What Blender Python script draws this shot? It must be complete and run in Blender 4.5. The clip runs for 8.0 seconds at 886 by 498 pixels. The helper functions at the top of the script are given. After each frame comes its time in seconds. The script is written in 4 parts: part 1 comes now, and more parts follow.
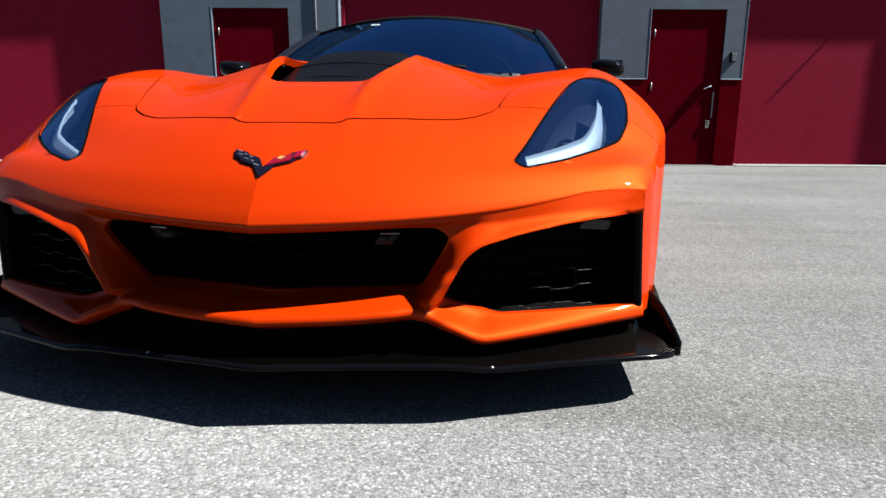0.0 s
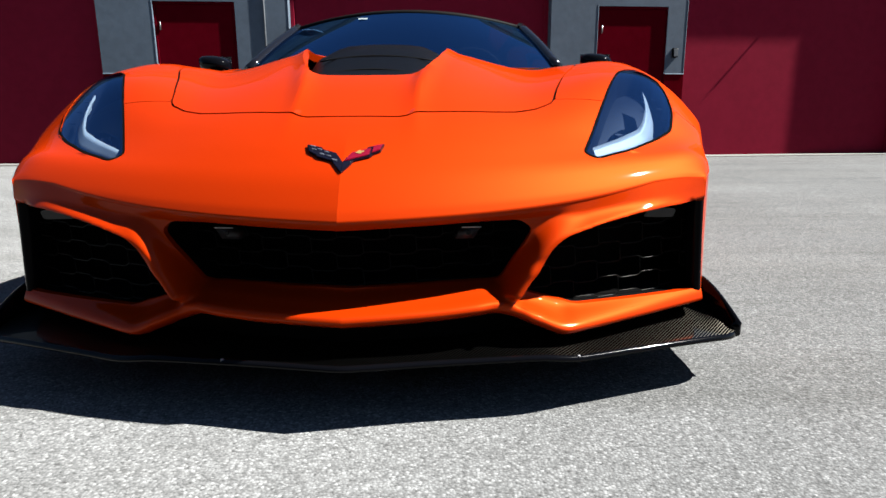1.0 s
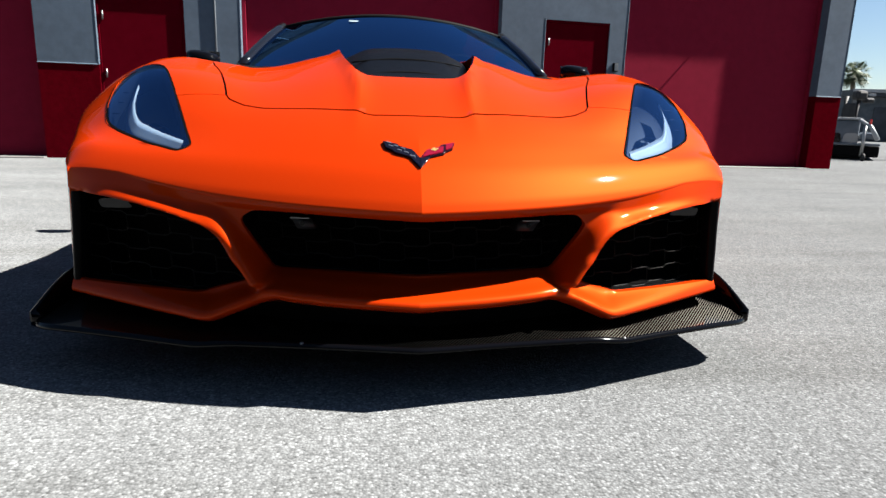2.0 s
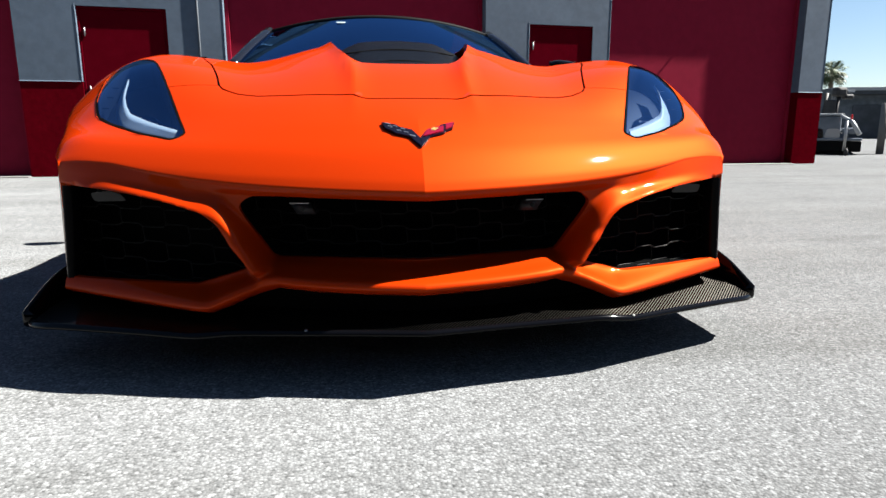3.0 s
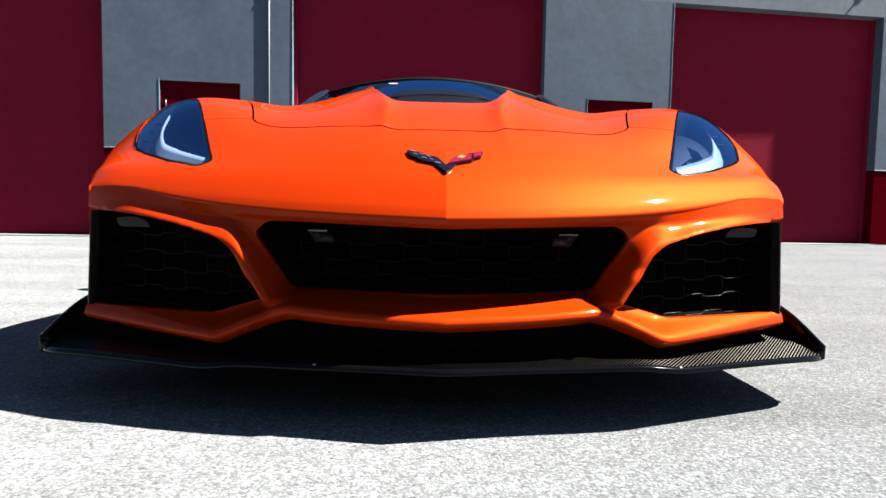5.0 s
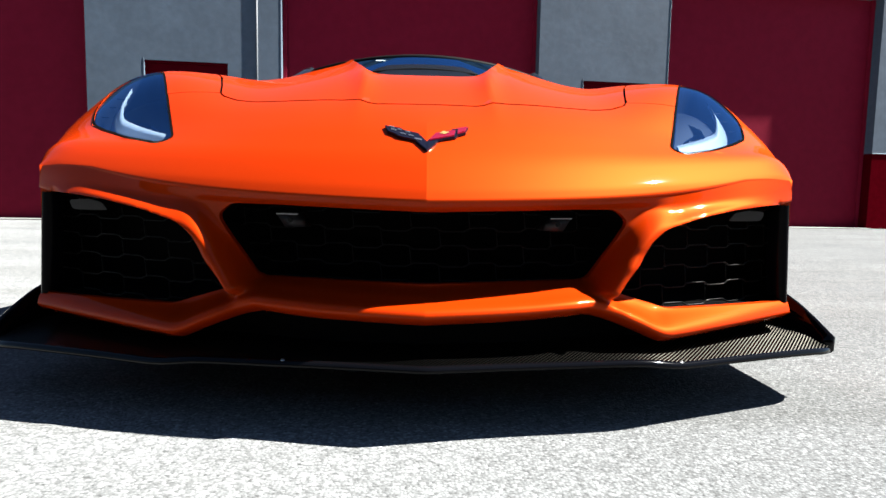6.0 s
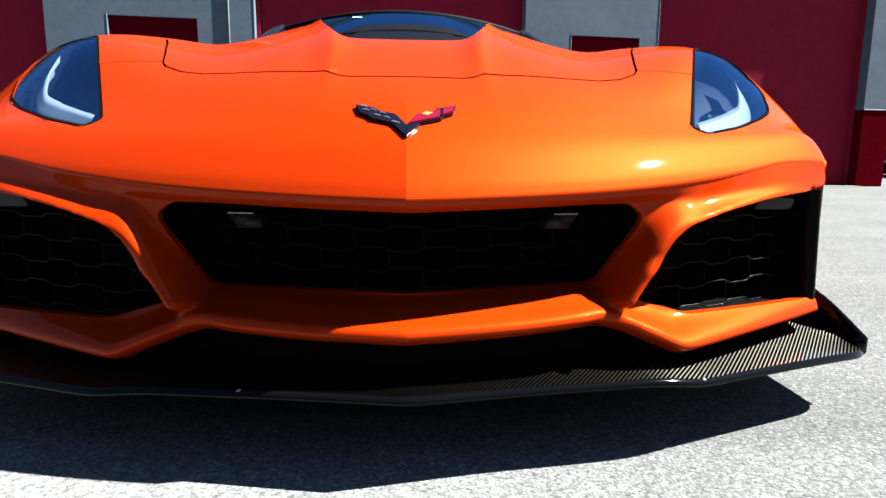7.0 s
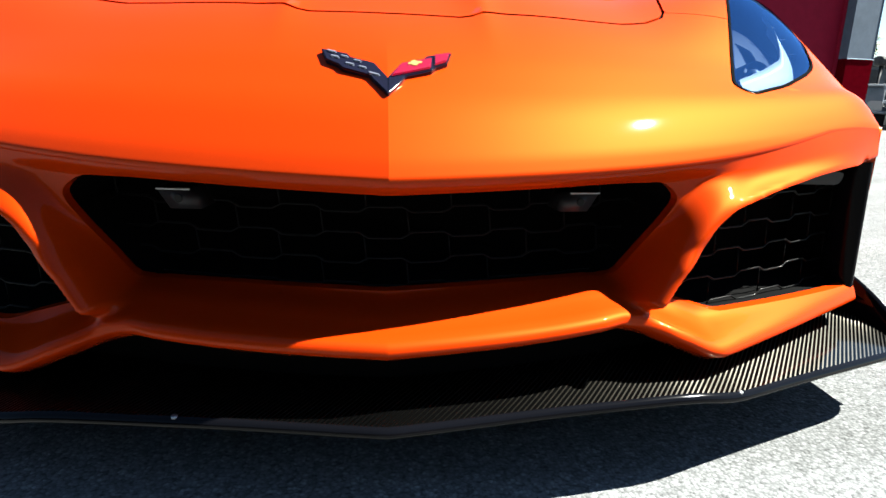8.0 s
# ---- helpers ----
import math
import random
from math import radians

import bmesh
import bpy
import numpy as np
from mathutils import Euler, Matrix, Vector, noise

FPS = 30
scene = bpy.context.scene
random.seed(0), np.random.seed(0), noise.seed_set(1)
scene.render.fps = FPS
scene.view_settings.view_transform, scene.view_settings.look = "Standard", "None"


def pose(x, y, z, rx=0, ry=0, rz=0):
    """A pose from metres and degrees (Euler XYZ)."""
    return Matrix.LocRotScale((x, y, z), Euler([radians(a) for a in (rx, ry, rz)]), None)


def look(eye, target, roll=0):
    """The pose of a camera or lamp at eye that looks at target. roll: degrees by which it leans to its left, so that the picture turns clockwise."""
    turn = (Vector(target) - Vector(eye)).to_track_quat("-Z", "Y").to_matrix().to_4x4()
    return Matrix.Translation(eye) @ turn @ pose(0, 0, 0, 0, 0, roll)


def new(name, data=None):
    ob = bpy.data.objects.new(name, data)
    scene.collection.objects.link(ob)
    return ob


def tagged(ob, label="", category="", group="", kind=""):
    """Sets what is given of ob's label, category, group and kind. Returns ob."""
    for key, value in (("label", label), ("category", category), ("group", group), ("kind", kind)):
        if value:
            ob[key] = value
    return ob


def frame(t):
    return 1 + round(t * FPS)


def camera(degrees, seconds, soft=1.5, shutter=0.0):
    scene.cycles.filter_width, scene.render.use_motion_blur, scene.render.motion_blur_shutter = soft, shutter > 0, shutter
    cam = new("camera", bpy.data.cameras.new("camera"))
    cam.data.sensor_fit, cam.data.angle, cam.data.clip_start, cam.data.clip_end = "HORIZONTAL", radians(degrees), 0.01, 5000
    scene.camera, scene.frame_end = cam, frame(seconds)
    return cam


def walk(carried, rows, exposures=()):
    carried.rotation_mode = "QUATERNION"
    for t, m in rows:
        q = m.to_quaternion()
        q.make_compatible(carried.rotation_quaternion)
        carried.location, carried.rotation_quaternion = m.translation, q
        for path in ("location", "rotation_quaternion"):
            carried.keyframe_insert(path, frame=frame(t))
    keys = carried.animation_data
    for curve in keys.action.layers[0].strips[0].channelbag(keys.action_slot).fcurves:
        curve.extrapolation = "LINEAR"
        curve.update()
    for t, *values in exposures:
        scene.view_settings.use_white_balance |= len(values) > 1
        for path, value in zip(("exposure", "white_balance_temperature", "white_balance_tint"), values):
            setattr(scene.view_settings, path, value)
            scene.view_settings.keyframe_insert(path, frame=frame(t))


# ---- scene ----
cam = camera(71.6, 8.0)
PATH = [
    (0, (0.581, -1.344, 0.706), (0.345, 0.596, 0.278), 0.3),
    (0.5, (0.39, -1.361, 0.698), (0.254, 0.588, 0.269), -0.7),
    (1, (0.237, -1.361, 0.696), (0.216, 0.59, 0.258), -0.3),
    (1.5, (0.041, -1.412, 0.692), (0.137, 0.539, 0.266), 0.8),
    (2, (-0.106, -1.465, 0.685), (0.115, 0.478, 0.264), 1.8),
    (3.5, (-0.139, -1.432, 0.563), (0.088, 0.53, 0.245), -1.3),
    (4, (-0.1, -1.413, 0.537), (0.052, 0.569, 0.314), -1.4),
    (5.5, (-0.034, -1.326, 0.482), (0.018, 0.669, 0.353), 1.5),
    (6, (-0.015, -1.254, 0.486), (0.067, 0.736, 0.3), 1.1),
    (6.5, (-0.005, -1.152, 0.52), (0.084, 0.831, 0.272), 0.3),
    (7, (-0.006, -1.048, 0.548), (0.125, 0.922, 0.225), 0.6),
    (7.5, (-0.018, -0.937, 0.553), (0.15, 1.016, 0.154), 1.6),
    (8, (-0.017, -0.82, 0.574), (0.205, 1.104, 0.072), 1.7),
]
EXPOSURE = [(0, 2.55, 6500, 10), (1.5, 2.68, 6500, 10), (3.5, 3.0, 6480, 10), (5.5, 3.18, 6450, 9), (7, 3.26, 6430, 7), (8, 3.58, 6420, 4)]
walk(cam, [(t, look(eye, target, roll)) for t, eye, target, roll in PATH], EXPOSURE)

# ---- light ----
SUN_AZ, SUN_EL = radians(-0.5), radians(48.8)
sun_way = Vector((math.cos(SUN_EL) * math.cos(SUN_AZ), math.cos(SUN_EL) * math.sin(SUN_AZ), math.sin(SUN_EL)))
sun = new("sun", bpy.data.lights.new("sun", "SUN"))
sun.data.energy, sun.data.angle, sun.data.color = 4.5, radians(0.53), (1.0, 0.965, 0.91)
sun.matrix_world = look(sun_way * 50, (0, 0, 0))
world = bpy.data.worlds.new("world")
scene.world = world
world.use_nodes = True
wn = world.node_tree.nodes
sky = wn.new("ShaderNodeTexSky")
sky.sky_type, sky.sun_disc = "NISHITA", False
sky.sun_elevation, sky.sun_rotation = SUN_EL, math.pi / 2 - SUN_AZ
sky.air_density, sky.dust_density, sky.ozone_density = 1.0, 0.15, 3.0
wn["Background"].inputs["Strength"].default_value = 0.0175
world.node_tree.links.new(sky.outputs[0], wn["Background"].inputs["Color"])


# ---- materials ----
def material(name, colour, rough=0.5, metal=0.0, coat=0.0, spec=0.5):
    m = bpy.data.materials.new(name)
    m.use_nodes = True
    b = m.node_tree.nodes["Principled BSDF"]
    b.inputs["Base Color"].default_value = (*colour, 1)
    b.inputs["Roughness"].default_value = rough
    b.inputs["Metallic"].default_value = metal
    b.inputs["Coat Weight"].default_value = coat
    b.inputs["Coat Roughness"].default_value = 0.02
    b.inputs["Specular IOR Level"].default_value = spec
    return m


def noise_tex(m, scale, detail=4.0, rough=0.55, stretch=(1, 1, 1)):
    t, l = m.node_tree.nodes, m.node_tree.links
    c, mp, n = t.new("ShaderNodeTexCoord"), t.new("ShaderNodeMapping"), t.new("ShaderNodeTexNoise")
    mp.inputs["Scale"].default_value = stretch
    n.inputs["Scale"].default_value, n.inputs["Detail"].default_value, n.inputs["Roughness"].default_value = scale, detail, rough
    l.new(c.outputs["Object"], mp.inputs[0])
    l.new(mp.outputs[0], n.inputs["Vector"])
    return n.outputs["Fac"]


def ramp(m, fac, stops):
    r = m.node_tree.nodes.new("ShaderNodeValToRGB")
    m.node_tree.links.new(fac, r.inputs[0])
    e = r.color_ramp.elements
    while len(e) < len(stops):
        e.new(0.5)
    for el, (p, c) in zip(e, stops):
        el.position, el.color = p, (*c, 1)
    return r.outputs[0]


def blend(m, kind, fac, a, b):
    x = m.node_tree.nodes.new("ShaderNodeMix")
    x.data_type, x.blend_type = "RGBA", kind
    for v, s in ((fac, 0), (a, 6), (b, 7)):
        if isinstance(v, (int, float)):
            x.inputs[s].default_value = v
        elif isinstance(v, tuple):
            x.inputs[s].default_value = (*v, 1)
        else:
            m.node_tree.links.new(v, x.inputs[s])
    return x.outputs[2]


def put(m, socket, out):
    m.node_tree.links.new(out, m.node_tree.nodes["Principled BSDF"].inputs[socket])


def relief(m, fac, strength, distance):
    b = m.node_tree.nodes.new("ShaderNodeBump")
    b.inputs["Strength"].default_value, b.inputs["Distance"].default_value = strength, distance
    m.node_tree.links.new(fac, b.inputs["Height"])
    old = m.node_tree.nodes["Principled BSDF"].inputs["Normal"]
    if old.is_linked:
        m.node_tree.links.new(old.links[0].from_socket, b.inputs["Normal"])
    put(m, "Normal", b.outputs[0])


def grey(v):
    return (v, v, v)


def speckled(name, dark, light, scale, rough=0.7, bump=0.3, dist=0.003, big=1.5, spread=0.25, spec=0.25):
    """A surface with grain at one scale and broad stains at another."""
    m = material(name, dark, rough, 0.0, 0.0, spec)
    fine = ramp(m, noise_tex(m, scale, 5), [(0.35, dark), (0.65, light)])
    stain = ramp(m, noise_tex(m, big, 5, 0.6), [(0.3, grey(1 - spread)), (0.7, grey(1.0))])
    put(m, "Base Color", blend(m, "MULTIPLY", 1.0, fine, stain))
    relief(m, noise_tex(m, scale, 4), bump, dist)
    return m


# car paint: a deep orange base under clear lacquer
ORANGE = (0.235, 0.0128, 0.0001)
PAINT = material("orange_paint", ORANGE, 0.40, 0.0, 0.5, 0.0)
PAINT.node_tree.nodes["Principled BSDF"].inputs["Coat Roughness"].default_value = 0.028
PAINT.node_tree.nodes["Principled BSDF"].inputs["Coat IOR"].default_value = 1.25
put(PAINT, "Base Color", blend(PAINT, "MULTIPLY", 1.0, ORANGE, ramp(PAINT, noise_tex(PAINT, 900, 2), [(0.3, grey(0.86)), (0.7, grey(1.0))])))
# fine flakes in the base coat give a broad warm sheen towards the sun
nt = PAINT.node_tree
flake, sheen = nt.nodes.new("ShaderNodeBsdfGlossy"), nt.nodes.new("ShaderNodeMixShader")
flake.inputs["Color"].default_value, flake.inputs["Roughness"].default_value = (0.45, 0.088, 0.016, 1), 0.53
sheen.inputs[0].default_value = 0.09
nt.links.new(nt.nodes["Principled BSDF"].outputs[0], sheen.inputs[1])
nt.links.new(flake.outputs[0], sheen.inputs[2])
nt.links.new(sheen.outputs[0], nt.nodes["Material Output"].inputs[0])
BLACK = material("black_plastic", (0.0045, 0.0045, 0.0045), 0.6, 0.0, 0.0, 0.02)
relief(BLACK, noise_tex(BLACK, 900, 2), 0.15, 0.0004)
DULLBLACK = material("dull_black", (0.003, 0.003, 0.003), 0.9, 0.0, 0.0, 0.0)
GRILLEBLACK = material("grille_black", (0.0045, 0.0045, 0.0052), 0.5, 0.0, 0.0, 0.06)
SENSOR = material("sensor_grey", (0.008, 0.008, 0.0095), 0.4, 0.0, 0.0, 0.2)
MESHBLACK = material("mesh_black", (0.002, 0.002, 0.002), 0.32, 0.0, 0.0, 0.05)
EDGE = material("edge_black", (0.0012, 0.0012, 0.0016), 0.08, 0.0, 0.0, 0.10)
PLATEGREY = material("marker_grey", (0.016, 0.017, 0.018), 0.35, 0.0, 0.0, 0.4)
TRIM = material("trim_black", (0.0015, 0.0015, 0.002), 0.15, 0.0, 0.0, 0.03)
DARKCHROME = material("dark_chrome", (0.003, 0.003, 0.007), 0.12, 0.0, 0.1, 0.15)
COVER = material("cover_black", (0.0012, 0.0012, 0.0015), 0.35, 0.0, 0.0, 0.05)
relief(COVER, noise_tex(COVER, 260, 2), 0.3, 0.002)
GLOSS = material("gloss_black", (0.003, 0.003, 0.004), 0.12, 0.0, 0.3, 0.3)
RUBBER = speckled("tyre_rubber", (0.012,) * 3, (0.02,) * 3, 200, 0.8, 0.2, 0.0006)
CHROME = material("chrome", (0.75, 0.75, 0.76), 0.12, 1.0)
DARKMETAL = material("dark_wheel_metal", (0.03, 0.03, 0.032), 0.3, 0.8, 0.3)
relief(DARKMETAL, noise_tex(DARKMETAL, 300, 2), 0.05, 0.0005)
GUIDE = material("white_light_guide", (0.32, 0.31, 0.27), 0.45)
REFLECTOR = material("lamp_reflector", (0.02, 0.023, 0.03), 0.5, 0.6)
BUCKET = material("lamp_housing", (0.005, 0.0065, 0.010), 0.5, 0.0, 0.0, 0.1)
EMBLEM_RED = material("emblem_red", (0.13, 0.001, 0.010), 0.12, 0.2, 0.8)
BADGEGREY = material("badge_grey", (0.10, 0.11, 0.14), 0.3, 0.5)
BRASS = material("pale_gold", (0.35, 0.24, 0.08), 0.3, 0.6)
STICKER = material("sticker_white", (0.12, 0.15, 0.16), 0.6)
INTERIOR = speckled("interior_black", (0.008,) * 3, (0.016,) * 3, 60, 0.7)

CARBON = material("carbon_fibre", (0.02, 0.02, 0.02), 0.35, 0.0, 0.8, 0.0)
nt = CARBON.node_tree
co, mp = nt.nodes.new("ShaderNodeTexCoord"), nt.nodes.new("ShaderNodeMapping")
mp.inputs["Rotation"].default_value = (0, 0, radians(38))
wv = nt.nodes.new("ShaderNodeTexWave")
wv.wave_type, wv.bands_direction = "BANDS", "X"
wv.inputs["Scale"].default_value, wv.inputs["Distortion"].default_value = 50.0, 0.0
nt.links.new(co.outputs["Object"], mp.inputs[0])
nt.links.new(mp.outputs[0], wv.inputs["Vector"])
put(CARBON, "Base Color", ramp(CARBON, wv.outputs["Fac"], [(0.70, (0.0006, 0.0006, 0.0006)), (0.90, (0.024, 0.022, 0.018))]))
put(CARBON, "Metallic", ramp(CARBON, wv.outputs["Fac"], [(0.62, grey(0.0)), (0.72, grey(1.0))]))
# the fibres spread the sun's glint across their run
run = nt.nodes.new("ShaderNodeCombineXYZ")
run.inputs[0].default_value, run.inputs[1].default_value = 0.11, -0.994
put(CARBON, "Tangent", run.outputs[0])
cb = nt.nodes["Principled BSDF"]
cb.inputs["Anisotropic"].default_value, cb.inputs["Roughness"].default_value = 0.9, 0.36
cb.inputs["Coat Weight"].default_value, cb.inputs["Coat Roughness"].default_value, cb.inputs["Coat IOR"].default_value = 0.6, 0.05, 1.3


def glass(name, tint, gloss=1.45, rough=0.0, cast=(1, 1, 1)):
    """Clear pane: light passes through, tinted, and the surface mirrors by its angle, coloured by cast."""
    m = bpy.data.materials.new(name)
    m.use_nodes = True
    t, l = m.node_tree.nodes, m.node_tree.links
    t.remove(t["Principled BSDF"])
    tr, gl, fr, mx = t.new("ShaderNodeBsdfTransparent"), t.new("ShaderNodeBsdfGlossy"), t.new("ShaderNodeFresnel"), t.new("ShaderNodeMixShader")
    tr.inputs[0].default_value, gl.inputs["Roughness"].default_value, gl.inputs["Color"].default_value, fr.inputs[0].default_value = (*tint, 1), rough, (*cast, 1), gloss
    l.new(fr.outputs[0], mx.inputs[0])
    l.new(tr.outputs[0], mx.inputs[1])
    l.new(gl.outputs[0], mx.inputs[2])
    l.new(mx.outputs[0], t["Material Output"].inputs[0])
    return m


# blue mirror colour paints a deeper blue sky reflection onto lens and windscreen
LENS = glass("lamp_lens", (0.24, 0.35, 0.54), 2.7, 0.0, (0.24, 0.52, 1.0))
SCREEN = glass("windscreen_glass", (0.03, 0.045, 0.07), 2.5, 0.0, (0.22, 0.52, 1.0))

# ground: pale worn asphalt with exposed stone
GROUND = material("worn_asphalt", (0.2, 0.2, 0.2), 0.9, 0.0, 0.0, 0.15)
GROUND.node_tree.nodes["Principled BSDF"].inputs["Diffuse Roughness"].default_value = 0.55
nt = GROUND.node_tree
co, vo = nt.nodes.new("ShaderNodeTexCoord"), nt.nodes.new("ShaderNodeTexVoronoi")
vo.inputs["Scale"].default_value = 150.0
nt.links.new(co.outputs["Object"], vo.inputs["Vector"])
sep = nt.nodes.new("ShaderNodeSeparateColor")
nt.links.new(vo.outputs["Color"], sep.inputs[0])
stone = ramp(GROUND, sep.outputs[0], [(0.0, (0.098, 0.101, 0.1025)), (0.3, (0.138, 0.143, 0.145)), (0.78, (0.168, 0.1745, 0.1775)), (1.0, (0.245, 0.2535, 0.2575))])
edge = ramp(GROUND, vo.outputs["Distance"], [(0.25, grey(1.0)), (0.66, grey(0.52))])
mix1 = blend(GROUND, "MULTIPLY", 0.62, stone, edge)
pits = ramp(GROUND, noise_tex(GROUND, 85, 4, 0.62, (1.0, 1.5, 1.0)), [(0.38, grey(0.30)), (0.47, grey(1.0))])
mix1 = blend(GROUND, "MULTIPLY", 0.58, mix1, pits)
mix2 = blend(GROUND, "MULTIPLY", 1.0, mix1, ramp(GROUND, noise_tex(GROUND, 1.1, 6, 0.6), [(0.3, grey(0.80)), (0.7, grey(1.0))]))
put(GROUND, "Base Color", blend(GROUND, "MULTIPLY", 0.7, mix2, ramp(GROUND, noise_tex(GROUND, 26, 4, 0.6), [(0.3, grey(0.7)), (0.7, grey(1.0))])))
streak = ramp(GROUND, noise_tex(GROUND, 0.9, 6, 0.65, (0.25, 2.2, 1.0)), [(0.32, grey(0.72)), (0.55, grey(1.0))])
old = nt.nodes["Principled BSDF"].inputs["Base Color"].links[0].from_socket
worn = ramp(GROUND, noise_tex(GROUND, 0.42, 5, 0.7, (0.5, 3.4, 1.0)), [(0.38, (0.70, 0.69, 0.66)), (0.56, grey(1.0))])
put(GROUND, "Base Color", blend(GROUND, "MULTIPLY", 0.6, blend(GROUND, "MULTIPLY", 0.55, old, worn), streak))
relief(GROUND, vo.outputs["Distance"], 0.42, -0.005)
relief(GROUND, noise_tex(GROUND, 45, 4), 0.35, 0.006)

STUCCO = speckled("grey_painted_stucco", (0.056, 0.077, 0.104), (0.065, 0.089, 0.119), 12, 0.8, 0.02, 0.008, 1.6, 0.22)
relief(STUCCO, noise_tex(STUCCO, 3.0, 5, 0.55, (1.0, 1.0, 1.0)), 0.09, 0.03)
REDWALL = speckled("red_painted_stucco", (0.0555, 0.00067, 0.00296), (0.06808, 0.00089, 0.0037), 16, 0.8, 0.15, 0.008, 1.8, 0.2, 0.0)
SHUTTER = speckled("red_painted_steel", (0.150, 0.0062, 0.0190), (0.168, 0.0072, 0.0218), 8, 0.6, 0.08, 0.003, 0.5, 0.10, 0.035)
DOORRED = speckled("red_door_paint", (0.0585, 0.00078, 0.0039), (0.0663, 0.00101, 0.00468), 9, 0.6, 0.05, 0.002, 1.2, 0.15, 0.0)
CONCRETE = speckled("pale_concrete", (0.095, 0.093, 0.089), (0.125, 0.123, 0.119), 40, 0.85, 0.3, 0.004, 1.4, 0.25)
PALESTUCCO = speckled("pale_grey_stucco", (0.088, 0.106, 0.126), (0.105, 0.124, 0.146), 12, 0.8, 0.02, 0.008, 1.6, 0.22)
UNSEENWALL = speckled("unseen_dark_wall", (0.045, 0.04, 0.036), (0.06, 0.055, 0.05), 6, 0.9, 0.3, 0.01, 0.8, 0.3, 0.05)
STEEL = material("dull_steel", (0.22, 0.22, 0.22), 0.35, 0.9)
put(STEEL, "Roughness", ramp(STEEL, noise_tex(STEEL, 30), [(0.3, grey(0.28)), (0.7, grey(0.5))]))
GREYMETAL = speckled("grey_enamel", (0.074, 0.0851, 0.0962), (0.0962, 0.1073, 0.1184), 30, 0.5, 0.1, 0.002)


# ---- mesh helpers ----
def link_mesh(name, bm, mat, smooth=True):
    me = bpy.data.meshes.new(name)
    bm.to_mesh(me)
    bm.free()
    for p in me.polygons:
        p.use_smooth = smooth
    for m in mat if isinstance(mat, (list, tuple)) else [mat]:
        me.materials.append(m)
    return new(name, me)


def part(name, bm, mat, parent, label="", smooth=True):
    """One mesh object under a thing or a part."""
    ob = link_mesh(name, bm, mat, smooth)
    ob.parent = parent
    if parent is not None:
        ob.matrix_parent_inverse = parent.matrix_world.inverted()
    if label:
        tagged(ob, label)
    return ob


def thing(name, place, label, category, group="", kind=""):
    ob = new(name)
    ob.empty_display_size = 0.1
    ob.location = place
    bpy.context.view_layer.update()
    return tagged(ob, label, category, group, kind)


def box(bm, x0, x1, y0, y1, z0, z1, bevel=0.0, m=None):
    g = bmesh.ops.create_cube(bm, size=1.0)
    bmesh.ops.transform(bm, matrix=Matrix.Translation(((x0 + x1) / 2, (y0 + y1) / 2, (z0 + z1) / 2)) @ Matrix.Diagonal((x1 - x0, y1 - y0, z1 - z0, 1)), verts=g["verts"])
    vs = g["verts"]
    if bevel:
        r = bmesh.ops.bevel(bm, geom=list({e for v in vs for e in v.link_edges}), offset=bevel, segments=2, affect="EDGES", profile=0.5)
        vs = list({v for v in r["verts"]} | {v for v in vs if v.is_valid})
    if m is not None:
        bmesh.ops.transform(bm, matrix=m, verts=vs)
    return bm


def boxes(*rows, m=None, bevel=0.0):
    bm = bmesh.new()
    for r in rows:
        box(bm, *r, bevel=bevel, m=m)
    return bm


def tube(bm, pts, radius, sides=10, closed_ends=True, flat=1.0, up=(0, 0, 1)):
    """A rod along a line of points; radius may be one number or one for each point."""
    pts = [Vector(p) for p in pts]
    rad = radius if isinstance(radius, (list, tuple)) else [radius] * len(pts)
    rings = []
    for i, p in enumerate(pts):
        d = (pts[min(i + 1, len(pts) - 1)] - pts[max(i - 1, 0)]).normalized()
        a = d.cross(Vector(up))
        if a.length < 1e-4:
            a = d.cross(Vector((1, 0, 0)))
        a.normalize()
        b = a.cross(d).normalized()
        rings.append([bm.verts.new(p + rad[i] * (math.cos(k) * a + flat * math.sin(k) * b)) for k in (2 * math.pi * j / sides for j in range(sides))])
    for r, s in zip(rings, rings[1:]):
        for j in range(sides):
            bm.faces.new((r[j], r[(j + 1) % sides], s[(j + 1) % sides], s[j]))
    if closed_ends:
        bm.faces.new(rings[0][::-1])
        bm.faces.new(rings[-1])
    return bm


def sheet(points):
    """A quad mesh over a grid of points: rows of (x, y, z)."""
    bm = bmesh.new()
    vs = [[bm.verts.new(p) for p in row] for row in points]
    for a, b in zip(vs, vs[1:]):
        for i in range(len(a) - 1):
            bm.faces.new((a[i], a[i + 1], b[i + 1], b[i]))
    return bm


def prism(bm, outline, axis, lo, hi, m=None):
    """An outline of 2D points pulled out along one axis."""
    put3 = {"x": lambda p, h: (h, p[0], p[1]), "y": lambda p, h: (p[0], h, p[1]), "z": lambda p, h: (p[0], p[1], h)}[axis]
    a = [bm.verts.new(put3(p, lo)) for p in outline]
    b = [bm.verts.new(put3(p, hi)) for p in outline]
    bm.faces.new(a[::-1])
    bm.faces.new(b)
    for i in range(len(a)):
        j = (i + 1) % len(a)
        bm.faces.new((a[i], a[j], b[j], b[i]))
    bmesh.ops.recalc_face_normals(bm, faces=bm.faces)
    if m is not None:
        bmesh.ops.transform(bm, matrix=m, verts=a + b)
    return bm


def inside(poly, x, y):
    hit = False
    for (x0, y0), (x1, y1) in zip(poly, poly[1:] + poly[:1]):
        if (y0 > y) != (y1 > y) and x < (x1 - x0) * (y - y0) / (y1 - y0) + x0:
            hit = not hit
    return hit


